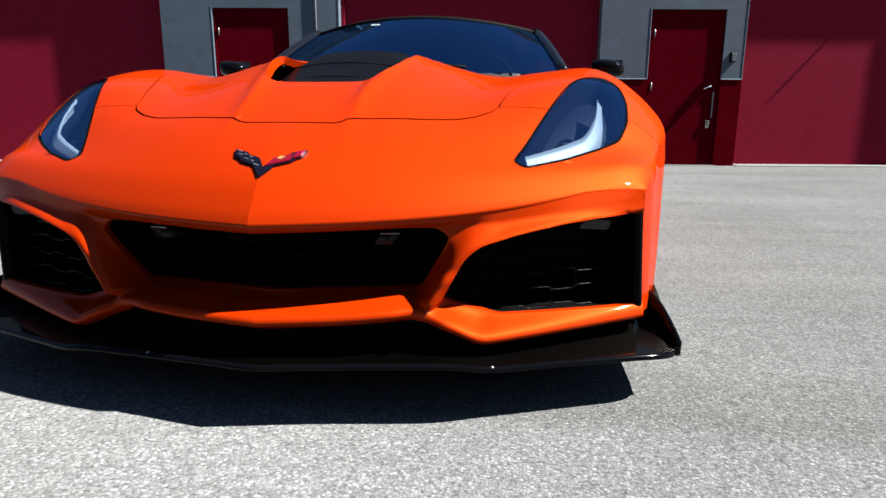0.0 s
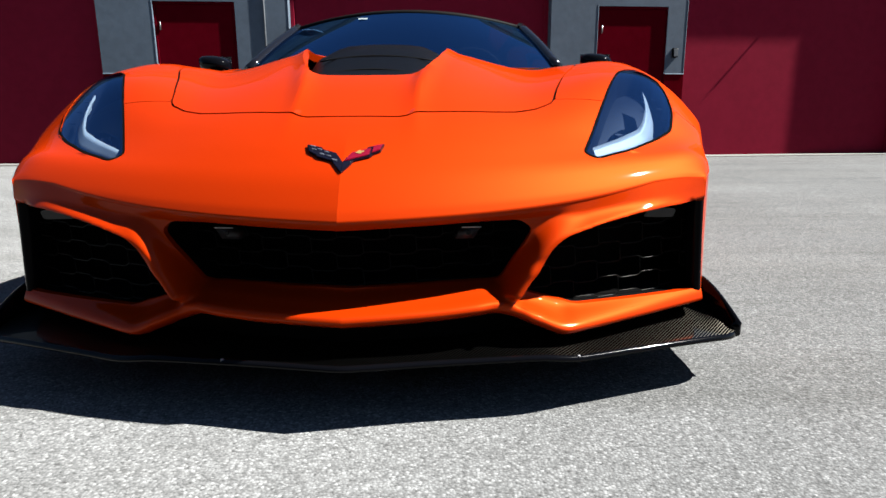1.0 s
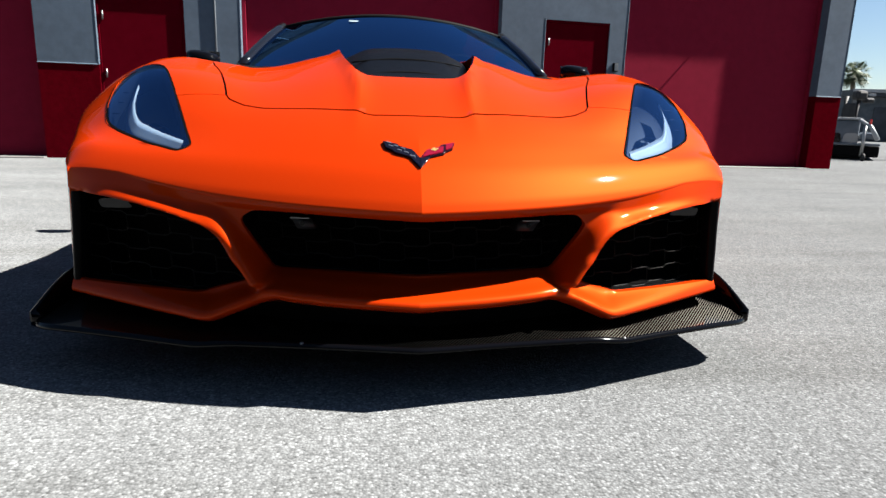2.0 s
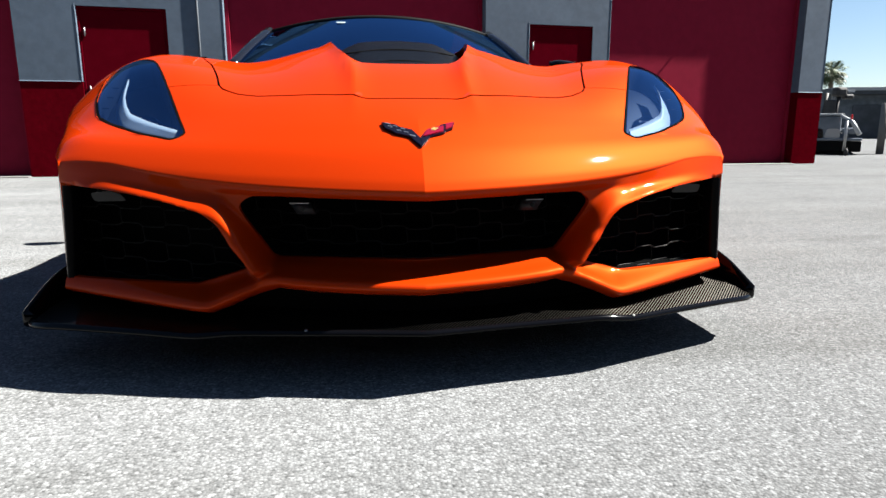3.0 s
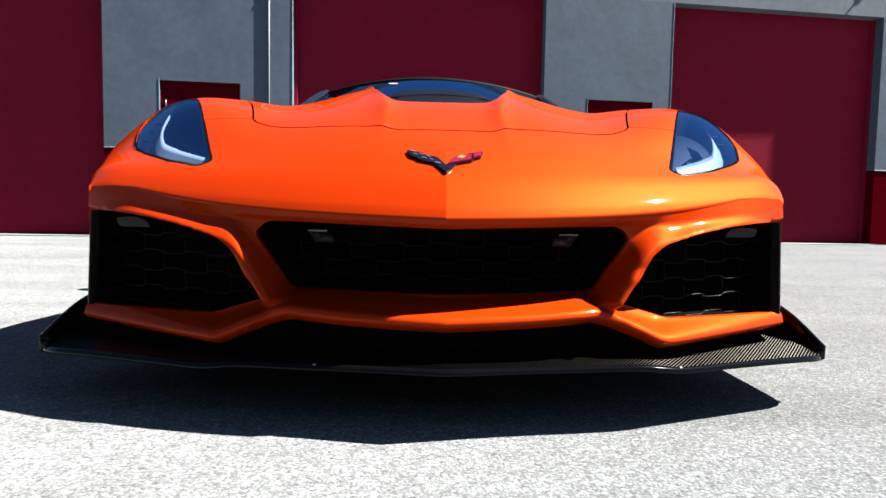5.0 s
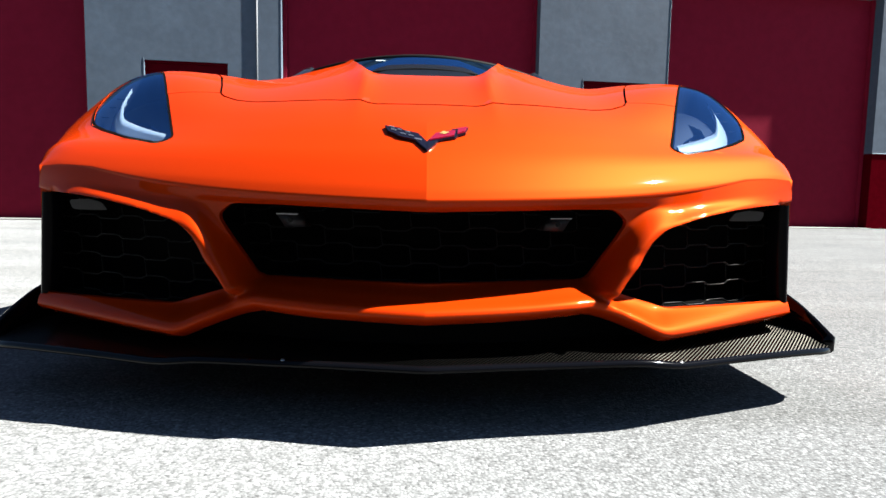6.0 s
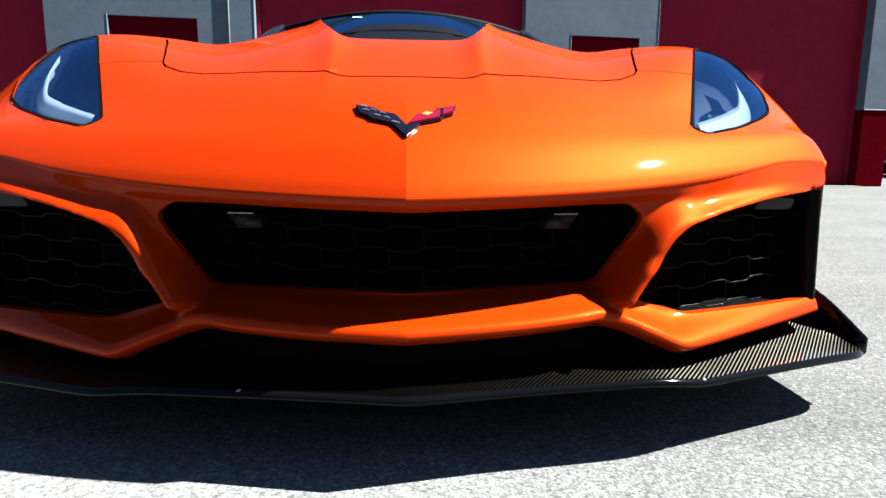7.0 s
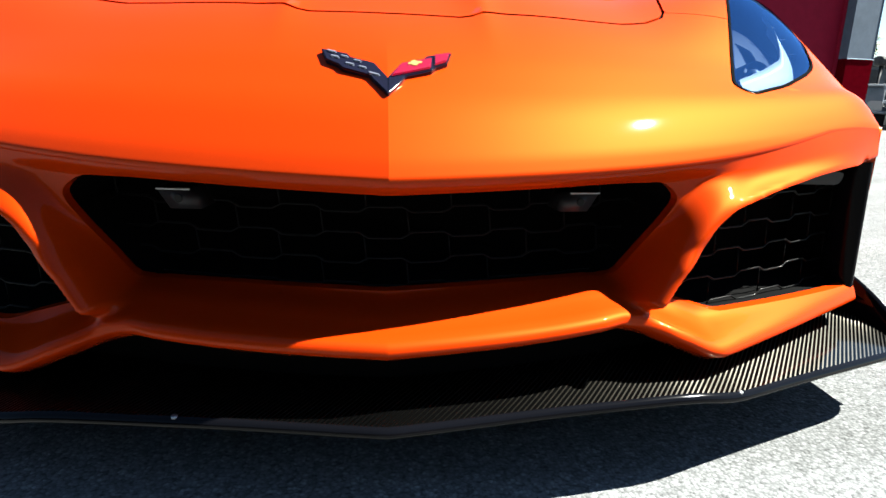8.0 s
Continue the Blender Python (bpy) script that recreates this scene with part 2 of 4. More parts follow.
def rounded(poly, radius, steps=4):
    """The outline with its corners rounded."""
    out, n = [], len(poly)
    for i in range(n):
        p, a, b = Vector(poly[i]), Vector(poly[i - 1]), Vector(poly[(i + 1) % n])
        da, db = a - p, b - p
        k = min(radius, da.length * 0.45, db.length * 0.45)
        s, e = p + da.normalized() * k, p + db.normalized() * k
        for j in range(steps + 1):
            t = j / steps
            q = s * (1 - t) ** 2 + p * 2 * t * (1 - t) + e * t * t
            out.append((q.x, q.y))
    return out


def shrunk(poly, d):
    """The outline moved inwards by d."""
    n, out = len(poly), []
    area = sum(poly[i][0] * poly[(i + 1) % n][1] - poly[(i + 1) % n][0] * poly[i][1] for i in range(n))
    s = 1 if area > 0 else -1
    for i in range(n):
        t = Vector(poly[(i + 1) % n]) - Vector(poly[i - 1])
        t.normalize()
        out.append((poly[i][0] - s * d * t.y, poly[i][1] + s * d * t.x))
    return out


def score(bm, poly, axes=(0, 1), only=None):
    """Cut the faces of bm along the outline, seen along the third axis, so that the outline runs on edges."""
    third = 3 - axes[0] - axes[1]
    for (x0, y0), (x1, y1) in zip(poly, poly[1:] + poly[:1]):
        pad = 0.004
        lx, hx, ly, hy = min(x0, x1) - pad, max(x0, x1) + pad, min(y0, y1) - pad, max(y0, y1) + pad
        faces = []
        for f in bm.faces:
            xs, ys = [v.co[axes[0]] for v in f.verts], [v.co[axes[1]] for v in f.verts]
            if min(xs) <= hx and max(xs) >= lx and min(ys) <= hy and max(ys) >= ly and (only is None or only(f)):
                faces.append(f)
        no, co = [0.0] * 3, [0.0] * 3
        co[axes[0]], co[axes[1]] = x0, y0
        no[axes[0]], no[axes[1]] = y1 - y0, x0 - x1
        geom = list({e for f in faces for e in f.edges} | {v for f in faces for v in f.verts}) + faces
        bmesh.ops.bisect_plane(bm, geom=geom, dist=1e-5, plane_co=co, plane_no=Vector(no).normalized())


def kept(bm, test):
    """A copy of bm with only the faces whose middle passes the test."""
    c = bm.copy()
    bmesh.ops.delete(c, geom=[f for f in c.faces if not test(f.calc_center_median())], context="FACES")
    return c


def snap(bm, rows, height_at, reach=0.009):
    """Lays the border of a panel cleanly along outlines: rows of (outline, gap to its inner side)."""
    bmesh.ops.dissolve_degenerate(bm, dist=0.0015, edges=[e for e in bm.edges if e.is_boundary])
    for poly, gap in rows:
        area = sum(a[0] * b[1] - b[0] * a[1] for a, b in zip(poly, poly[1:] + poly[:1]))
        s = 1 if area > 0 else -1
        for v in bm.verts:
            best = None
            for (ax, ay), (bx, by) in zip(poly, poly[1:] + poly[:1]):
                dx, dy = bx - ax, by - ay
                n = math.hypot(dx, dy)
                if n < 1e-9:
                    continue
                t = min(max(((v.co.x - ax) * dx + (v.co.y - ay) * dy) / (n * n), 0.0), 1.0)
                g = math.hypot(v.co.x - ax - t * dx, v.co.y - ay - t * dy)
                if best is None or g < best[0]:
                    best = (g, ax + t * dx, ay + t * dy, -s * dy / n, s * dx / n)
            g, qx, qy, nx, ny = best
            if g > reach:
                continue
            deep = (v.co.x - qx) * nx + (v.co.y - qy) * ny
            past = gap + (0.0012 if gap > 0 else -0.0012)
            if v.is_boundary:
                v.co.x, v.co.y = qx + nx * gap, qy + ny * gap
                v.co.z = height_at(v.co.x, v.co.y)
            elif (deep < past) == (gap > 0) and gap:
                v.co.x, v.co.y = qx + nx * past, qy + ny * past
                v.co.z = height_at(v.co.x, v.co.y)
    return bm


def rimmed(bm, depth, gap=0.0, way=None, normal_at=None):
    """Draws the open border of a panel in by gap and folds it back by depth, so that the panel shows thickness."""
    bm.normal_update()
    border = [e for e in bm.edges if e.is_boundary]
    pull, norm, near = {}, {}, {}
    for e in border:
        f = e.link_faces[0]
        area = f.calc_area()
        side = f.normal.cross(e.verts[1].co - e.verts[0].co).normalized()
        if side.dot(f.calc_center_median() - e.verts[0].co) < 0:
            side = -side
        for v in e.verts:
            pull[v] = pull.get(v, Vector()) + side * area
            norm[v] = sum((g.normal * g.calc_area() for g in v.link_faces), Vector())
            near.setdefault(v, []).append(e.other_vert(v))
    steady = lambda d: {v: (d[v] + 0.35 * sum((d[n] for n in near[v]), Vector())) for v in d}
    norms = {v: n.normalized() for v, n in steady(norm).items()}
    if normal_at:
        norms = {v: normal_at(v.co.x, v.co.y) for v in norms}
    if gap:
        for v, p in steady(pull).items():
            v.co += p.normalized() * gap
    r = bmesh.ops.extrude_edge_only(bm, edges=border)
    made = [v for v in r["geom"] if isinstance(v, bmesh.types.BMVert)]
    old = {}
    for v in made:
        for e in v.link_edges:
            o = e.other_vert(v)
            if o in norms:
                old[v] = o
    for v in made:
        v.co += (Vector(way) if way else -norms[old[v]] if v in old else Vector((0, 0, -1))) * depth
    sharp = [e for e in border if e.is_valid]
    for e in sharp:
        e.smooth = False
    return bm


def step(a, b, x):
    t = min(max((x - a) / (b - a), 0.0), 1.0)
    return t * t * (3 - 2 * t)


def table(rows, x):
    """A smooth value between the rows (x, value)."""
    if x <= rows[0][0]:
        return rows[0][1]
    for i in range(len(rows) - 1):
        (x0, y0), (x1, y1) = rows[i], rows[i + 1]
        if x <= x1:
            m0 = (y1 - rows[i - 1][1]) / (x1 - rows[i - 1][0]) if i else (y1 - y0) / (x1 - x0)
            m1 = (rows[i + 2][1] - y0) / (rows[i + 2][0] - x0) if i + 2 < len(rows) else (y1 - y0) / (x1 - x0)
            h, t = x1 - x0, (x - x0) / (x1 - x0)
            return y0 * (1 + 2 * t) * (1 - t) ** 2 + h * m0 * t * (1 - t) ** 2 + y1 * t * t * (3 - 2 * t) + h * m1 * t * t * (t - 1)
    return rows[-1][1]


# ---- ground and building ----
def rise(y):
    return 0.05 * step(2.0, 7.0, y)


ys = [-400, -60, -12, -4, -2, 0, 1, 2, 2.5, 3, 3.5, 4, 4.5, 5, 5.5, 6, 6.5, 7, 7.5, 10, 14, 30, 80, 300, 1500]
xs = [-900, -100, -30, -12, -6, -3, -1, 1, 3, 6, 12, 30, 100, 900]
ground = link_mesh("ground", sheet([[(x, y, rise(y)) for x in xs] for y in ys]), GROUND)
tagged(ground, "pale grey worn asphalt with exposed stone grains", "ground", kind="structure")

WALL = Matrix.Translation((-3.404, 6.652, 0.0)) @ Matrix.Rotation(radians(6.286), 4, "Z")
BAND, TOP = 1.175, 3.95
THICK = 0.30


def wall_piece(name, rows, mat, label, category="wall", bevel=0.0):
    ob = link_mesh(name, boxes(*rows, m=WALL, bevel=bevel), mat, False)
    return tagged(ob, label, category, kind="structure")


HEAD = 3.44
GREYS = [(-0.69, -0.02, 0, THICK, BAND, HEAD), (-0.02, 0.97, 0, THICK, 2.04, HEAD), (0.97, 1.63, 0, THICK, BAND, HEAD),
         (5.02, 5.66, 0, THICK, BAND, HEAD), (5.66, 6.62, 0, THICK, 2.04, HEAD), (6.62, 6.895, 0, THICK, BAND, HEAD),
         (10.22, 10.68, 0, THICK, BAND, HEAD), (-12.0, -4.4, 0, THICK, BAND, HEAD)]
REDS = [(-0.69, -0.02, 0, THICK, 0.0, BAND), (0.97, 1.63, 0, THICK, 0.0, BAND), (5.02, 5.66, 0, THICK, 0.0, BAND),
        (6.62, 6.895, 0, THICK, 0.0, BAND), (10.22, 10.68, 0, THICK, 0.0, BAND), (-12.0, -4.4, 0, THICK, 0.0, BAND)]
wall_piece("wall_upper", GREYS, STUCCO, "grey painted stucco wall with rough trowel relief")
wall_piece("wall_lower", REDS, REDWALL, "dark red painted lower band of the stucco wall")
wall_piece("wall_head", [(-12.0, 10.68, 0.003, THICK, HEAD, TOP)], PALESTUCCO, "grey painted stucco wall above the shutters")
wall_piece("wall_side", [(10.45, 10.68, THICK, 13.0, 0.0, TOP)], STUCCO, "grey stucco end wall of the workshop building")
wall_piece("wall_back", [(-12.0, 10.68, 13.0, 13.3, 0.0, TOP), (-12.3, -12.0, 0.0, 13.3, 0.0, TOP)], STUCCO, "plain grey back walls of the workshop building")
# added wall, out of view: gives the car something dark to mirror
yard = link_mesh("wall_unseen", boxes((-34, 30, -9.3, -9.0, 0.0, 4.2)), UNSEENWALL, False)
tagged(yard, "unseen dark wall added behind the camera to darken reflections", "wall", kind="structure")
wall_piece("roof", [(-12.35, 10.73, -0.004, 13.35, TOP, TOP + 0.2)], CONCRETE, "flat concrete roof slab of the workshop building", "roof")


def shutter(u0, u1, z1, d, label):
    ob = thing("shutter_door", WALL @ Vector(((u0 + u1) / 2, 0.1, 0)), label, "shutter door", "shutter doors of the building")
    part("panel", boxes((u0 + 0.004, u1 - 0.004, d, d + 0.05, 0.02, z1 + 0.0575), m=WALL, bevel=0.002), SHUTTER, ob, "", False)
    for a, b in ((u0 + 0.001, u0 + 0.05), (u1 - 0.05, u1 - 0.001)):
        part("guide_rail", boxes((a, b, max(0.004, d - 0.04), d - 0.002, 0.0, z1), m=WALL, bevel=0.004), SHUTTER, ob, "", False)
    part("bottom_seal", boxes((u0 + 0.06, u1 - 0.06, d - 0.005, d + 0.055, 0.0, 0.06), m=WALL, bevel=0.006), BLACK, ob, "black rubber bottom seal", False)
    return ob


shutter(-4.40, -0.69, HEAD, 0.19, "closed dark red steel shutter door beside the small door")
shutter(1.63, 5.02, HEAD, 0.19, "closed dark red steel shutter door behind the car")
shutter(6.895, 10.22, HEAD, 0.19, "closed dark red steel shutter door at the building corner")


def side_door(u0, label, handle):
    ob = thing("side_door", WALL @ Vector((u0 + 0.47, 0.05, 0)), label, "door", "side doors of the building")
    part("leaf", boxes((u0 + 0.012, u0 + 0.932, 0.026, 0.072, 0.06, 2.005), m=WALL, bevel=0.003), DOORRED, ob, "", False)
    fr = boxes((u0 - 0.019, u0 + 0.008, 0.018, 0.12, 0.05, 2.039), (u0 + 0.936, u0 + 0.967, 0.018, 0.12, 0.05, 2.039), (u0 + 0.009, u0 + 0.935, 0.018, 0.12, 2.009, 2.039), m=WALL, bevel=0.003)
    part("frame", fr, DOORRED, ob, "dark red painted steel door frame", False)
    for z in (0.35, 1.03, 1.70):
        bm = bmesh.new()
        tube(bm, [WALL @ Vector((u0 + 0.052, 0.016, z)), WALL @ Vector((u0 + 0.052, 0.016, z + 0.1))], 0.009, 8)
        part("hinge", bm, STEEL, ob, "bright steel hinge")
    if handle:
        bm = bmesh.new()
        tube(bm, [WALL @ Vector((u0 + 0.825, 0.03, 1.09)), WALL @ Vector((u0 + 0.825, -0.03, 1.09)), WALL @ Vector((u0 + 0.73, -0.035, 1.055))], 0.010, 8)
        part("lever_handle", bm, CHROME, ob, "bright steel lever handle")
        part("lock_plate", boxes((u0 + 0.80, u0 + 0.85, 0.008, 0.0245, 0.55, 0.65), m=WALL, bevel=0.004), CHROME, ob, "bright steel lock plate", False)
        part("latch_guard", boxes((u0 + 0.868, u0 + 0.884, 0.012, 0.0245, 0.68, 1.02), m=WALL, bevel=0.003), STEEL, ob, "steel latch guard", False)
    part("threshold", boxes((u0 - 0.02, u0 + 0.968, -0.04, 0.1, 0.03, 0.058), m=WALL, bevel=0.004), CONCRETE, ob, "pale door sill", False)
    return ob


def bead(u, z0, z1):
    """A rounded corner bead on a right-hand edge of the stucco."""
    bm = bmesh.new()
    prism(bm, [(u - 0.016, 0.003), (u - 0.013, -0.003), (u - 0.006, -0.004), (u - 0.0005, 0.001), (u + 0.0025, 0.008), (u + 0.0025, 0.018)], "z", z0, z1, WALL)
    ob = link_mesh("trim", bm, STUCCO, False)
    tagged(ob, "grey painted corner bead along the stucco edge", "trim", kind="structure")


for u, z0 in ((6.895, BAND), (1.63, BAND), (-0.02, BAND), (5.66, BAND), (10.68, BAND)):
    bead(u, z0, 2.06 if u in (-0.02, 5.66) else HEAD - 0.002)
for u0, u1 in ((-0.69, -0.036), (0.97, 1.63), (5.02, 5.644), (6.62, 6.895), (10.22, 10.68)):
    bm = bmesh.new()
    prism(bm, [(0.002, BAND + 0.010), (-0.004, BAND + 0.008), (-0.009, BAND - 0.002), (0.002, BAND - 0.004)], "x", u0, u1, WALL)
    tagged(link_mesh("trim", bm, STUCCO, False), "thin grey ledge between the grey and red paint", "trim", kind="structure")

side_door(0.0, "closed dark red steel side door between two shutters", True)
side_door(5.67, "closed dark red side door with bright lever handle", True)

bm = bmesh.new()
tube(bm, [WALL @ Vector((1.33, -0.012, 0.05)), WALL @ Vector((1.33, -0.012, 3.9))], 0.011, 10)
pipe = thing("wall_pipe", WALL @ Vector((1.335, 0, 0.05)), "grey painted conduit pipe running up the stucco wall", "pipe")
part("conduit", bm, GREYMETAL, pipe)
for z in (0.25, 3.2):
    part("clamp", boxes((1.305, 1.355, -0.025, 0.004, z, z + 0.02), m=WALL, bevel=0.004), GREYMETAL, pipe, "", False)

# stand-in rod above the view, there only for its slanting shadow on the shutter
bracket = thing("shadow_rod", WALL @ Vector((9.66, 0, 3.48)), "unseen rod added above the shutter to throw a diagonal shadow", "bracket")
bm = bmesh.new()
tube(bm, [WALL @ Vector((9.80, 0.012, 3.70)), WALL @ Vector((9.80, -0.10, 3.70))], 0.013, 8)
part("rod", bm, GREYMETAL, bracket)
part("foot_plate", boxes((9.77, 9.83, -0.006, 0.004, 3.66, 3.74), m=WALL, bevel=0.002), GREYMETAL, bracket, "", False)

plate = thing("switch_box", WALL @ Vector((6.74, 0, 1.40)), "small dark weatherproof switch box on the grey wall", "switch box")
part("case", boxes((6.705, 6.775, -0.045, 0.004, 1.39, 1.51), m=WALL, bevel=0.006), BLACK, plate, "", False)
part("cover", boxes((6.712, 6.768, -0.058, -0.046, 1.40, 1.50), m=WALL, bevel=0.004), GREYMETAL, plate, "", False)

sill = link_mesh("pavement", boxes((-4.4, -0.69, -0.10, 0.3, 0.03, 0.062), (1.63, 5.02, -0.10, 0.3, 0.03, 0.062), (6.90, 10.22, -0.10, 0.3, 0.03, 0.062), m=WALL, bevel=0.006), CONCRETE, False)
tagged(sill, "pale concrete sills under the shutter doors", "pavement", kind="structure")


# ---- the car's form: y runs from the nose to the tail, z is height ----
TAIL = 4.36


def outer(y):
    """Half width of the body."""
    return table([(0.15, 0.862), (0.22, 0.895), (0.29, 0.930), (0.4, 0.9520), (0.5, 0.985), (0.6, 1.016), (0.75, 1.030), (0.95, 1.026), (1.5, 0.965), (2.4, 0.935), (3.2, 0.975), (3.7, 0.98), (4.2, 0.93), (4.36, 0.88)], y)


def nose(x):
    """Where the nose edge lies, across the car."""
    a = min(abs(x), 1.0)
    return -0.090 + 0.14 * a + 0.2306 * a * a


def bow(x):
    """The same line without the crease in the middle."""
    a = min(abs(x), 1.0)
    return -0.080 + 0.376 * a * a


def rim_z(x):
    """Height of the nose edge, across the car."""
    return table([(0.0, 0.4730), (0.1, 0.4752), (0.25, 0.4796), (0.39, 0.4850), (0.52, 0.4922), (0.65, 0.5020), (0.79, 0.5165), (0.9, 0.5300)], abs(x))


CREST = [(0.0, 0.0), (0.007, 0.0140), (0.02, 0.0318), (0.04, 0.0582), (0.06, 0.0815), (0.085, 0.1035), (0.15, 0.153), (0.27, 0.213), (0.5, 0.290), (0.8, 0.336), (1.2, 0.330), (1.6, 0.390), (2.5, 0.40), (3.4, 0.45), (4.0, 0.47), (4.45, 0.40)]


def height(x, y):
    """Height of the body's upper skin."""
    a = abs(x)
    k = step(0.05, 0.32, y - nose(x))
    s = y - nose(x) * (1 - k) - bow(x) * k
    z = 0.467 + table(CREST, s) + (rim_z(x) - 0.467) * (1 - step(0.0, 0.17, s))
    # raised middle of the bonnet, with a sharp shoulder that widens to the rear
    w = 0.153 + 0.095 * step(0.25, 0.95, y)
    lift = table([(0.04, 0.0), (0.12, 0.0045), (0.2, 0.010), (0.33, 0.0264), (0.445, 0.0417), (0.7, 0.0776), (0.9, 0.0871), (1.2, 0.1039), (1.5, 0.06), (1.9, 0.02), (2.3, 0.0)], y)
    if a < w:
        z += lift * (1 - 0.16 * (1 - (a / w) ** 4))
    else:
        t = min((a - w) / 0.305, 1.0)
        z += lift * (0.45 * (1 - step(0.0, 1.0, t)) + 0.55 * (1 - t))
    z += 0.0125 * max(0.0, 1 - abs(a - w) / 0.036) * step(0.06, 0.40, y) * (1 - step(1.0, 1.4, y))
    # hollow beside it and the fender's crown
    z -= 0.0135 * step(0.40, 0.9, y) * (1 - step(1.3, 1.9, y)) * math.exp(-(((a - 0.699) / 0.103) ** 2))
    z += 0.0725 * step(0.10, 0.413, s) * (1 - 0.75 * step(1.3, 2.1, y)) * math.exp(-(((a - 0.767) / 0.237) ** 2))
    # rear fender
    z += 0.07 * step(2.6, 3.5, y) * math.exp(-(((a - 0.78) / 0.2) ** 2))
    return z


def flank(y):
    """Height at which the upper skin has turned into the upright side."""
    return table([(0.2, 0.528), (0.3, 0.5440), (0.42, 0.6030), (0.6, 0.646), (0.75, 0.664), (1.4, 0.61), (2.3, 0.61), (3.3, 0.71), (3.9, 0.71), (4.36, 0.58)], y)


ROLL = 0.80


def skin(x, y):
    """A point of the upper skin, rounded off towards the side."""
    o = outer(y)
    q = max(0.0, (abs(x) - ROLL) / (o - ROLL))
    f, h = flank(y), height(x, y)
    return f + (h - f) * math.sqrt(max(0.0, 1 - min(q, 1.0) ** 2.9))


def skin_normal(x, y):
    e = 0.004
    x = math.copysign(min(abs(x), outer(y) - 0.012), x)
    return Vector(((skin(x - e, y) - skin(x + e, y)) / (2 * e), (skin(x, y - e) - skin(x, y + e)) / (2 * e), 1.0)).normalized()


# ---- the car ----
car = thing("sports_car", (0, 2.1, 0), "low orange sports car with carbon front splitter parked on asphalt", "car")


def both(poly):
    """The outline, and its mirror image on the other side of the car."""
    return poly, [(-x, y) for x, y in poly][::-1]


def halves(line):
    """A closed outline from its half at positive x, front to back."""
    return line + [(-x, y) for x, y in line[::-1] if abs(x) > 1e-6]


HOOD = halves([(0.0, 0.181), (0.115, 0.183), (0.135, 0.187), (0.157, 0.199), (0.185, 0.210), (0.24, 0.224), (0.34, 0.248), (0.41, 0.268), (0.465, 0.296), (0.508, 0.330), (0.522, 0.352),
               (0.54, 0.42), (0.58, 0.55), (0.63, 0.68), (0.665, 0.80), (0.70, 1.0), (0.725, 1.25), (0.735, 1.50), (0.5, 1.44), (0.25, 1.40), (0.0, 1.39)])
SCOOP = halves([(0.0, 0.440), (0.10, 0.443), (0.150, 0.450), (0.168, 0.462), (0.180, 0.490), (0.205, 0.58), (0.228, 0.70), (0.236, 0.85), (0.232, 1.05), (0.215, 1.13), (0.12, 1.155), (0.0, 1.16)])
LAMP = rounded([(0.566, 0.165), (0.598, 0.150), (0.695, 0.214), (0.79, 0.298), (0.848, 0.362), (0.88, 0.45), (0.888, 0.54), (0.872, 0.62), (0.835, 0.655), (0.79, 0.625), (0.748, 0.570), (0.655, 0.362)], 0.026, 3)
FRONT = [(-1.2, -0.6), (1.2, -0.6), (1.2, 0.475), (0.80, 0.470), (0.70, 0.368), (0.50, 0.3545), (-0.50, 0.3545), (-0.70, 0.368), (-0.80, 0.470), (-1.2, 0.475)]

# columns across, rows along
COLS = [0.0, 0.025, 0.05, 0.08, 0.105, 0.13, 0.145, 0.155, 0.165, 0.18, 0.2, 0.22, 0.235, 0.25, 0.265, 0.285, 0.31, 0.34, 0.37, 0.4, 0.43, 0.46, 0.49, 0.52, 0.55, 0.58, 0.61, 0.64, 0.67, 0.7, 0.73, 0.76, 0.785, 0.81, 0.83, 0.847, 0.861, 0.872, 0.881, 0.888, 0.8925, 0.895]
COLS = [-c for c in COLS[:0:-1]] + COLS
ROWS = [0.0, 0.004, 0.009, 0.014] + [0.02 * i for i in range(1, 35)] + [0.7 + 0.04 * i for i in range(24)] + [1.66 + 0.1 * i for i in range(27)] + [TAIL - 0.05, TAIL - 0.015, TAIL]


def spot(xn, s):
    n = nose(xn)
    y = n + s * (TAIL - n) / TAIL if s > 0 else n
    x = xn + (outer(y) - 0.895) * (xn / 0.895) ** 3
    return x, y


def lip_turn(x):
    """How far the nose edge rolls under, in degrees: less towards the sides."""
    return 82 - 50 * step(0.52, 0.84, abs(x))


def lip(xn, k, r=0.009):
    """The rounded lower edge of the nose: k from 0 to 1 round the edge."""
    x, y = spot(xn, 0.0)
    d = 0.14 * math.copysign(1.0, xn) * (abs(xn) > 0.001) + 2 * 0.2306 * xn
    f = Vector((d, -1.0, 0)).normalized()
    a, a0 = radians(36 - lip_turn(xn) * k), radians(36)
    z = skin(x, y)
    return (x + f.x * r * (math.cos(a) - math.cos(a0)), y + f.y * r * (math.cos(a) - math.cos(a0)), z + r * (math.sin(a) - math.sin(a0)))


def tail_drop(y):
    return 0.30 * max(0.0, (y - (TAIL - 0.16)) / 0.16) ** 3


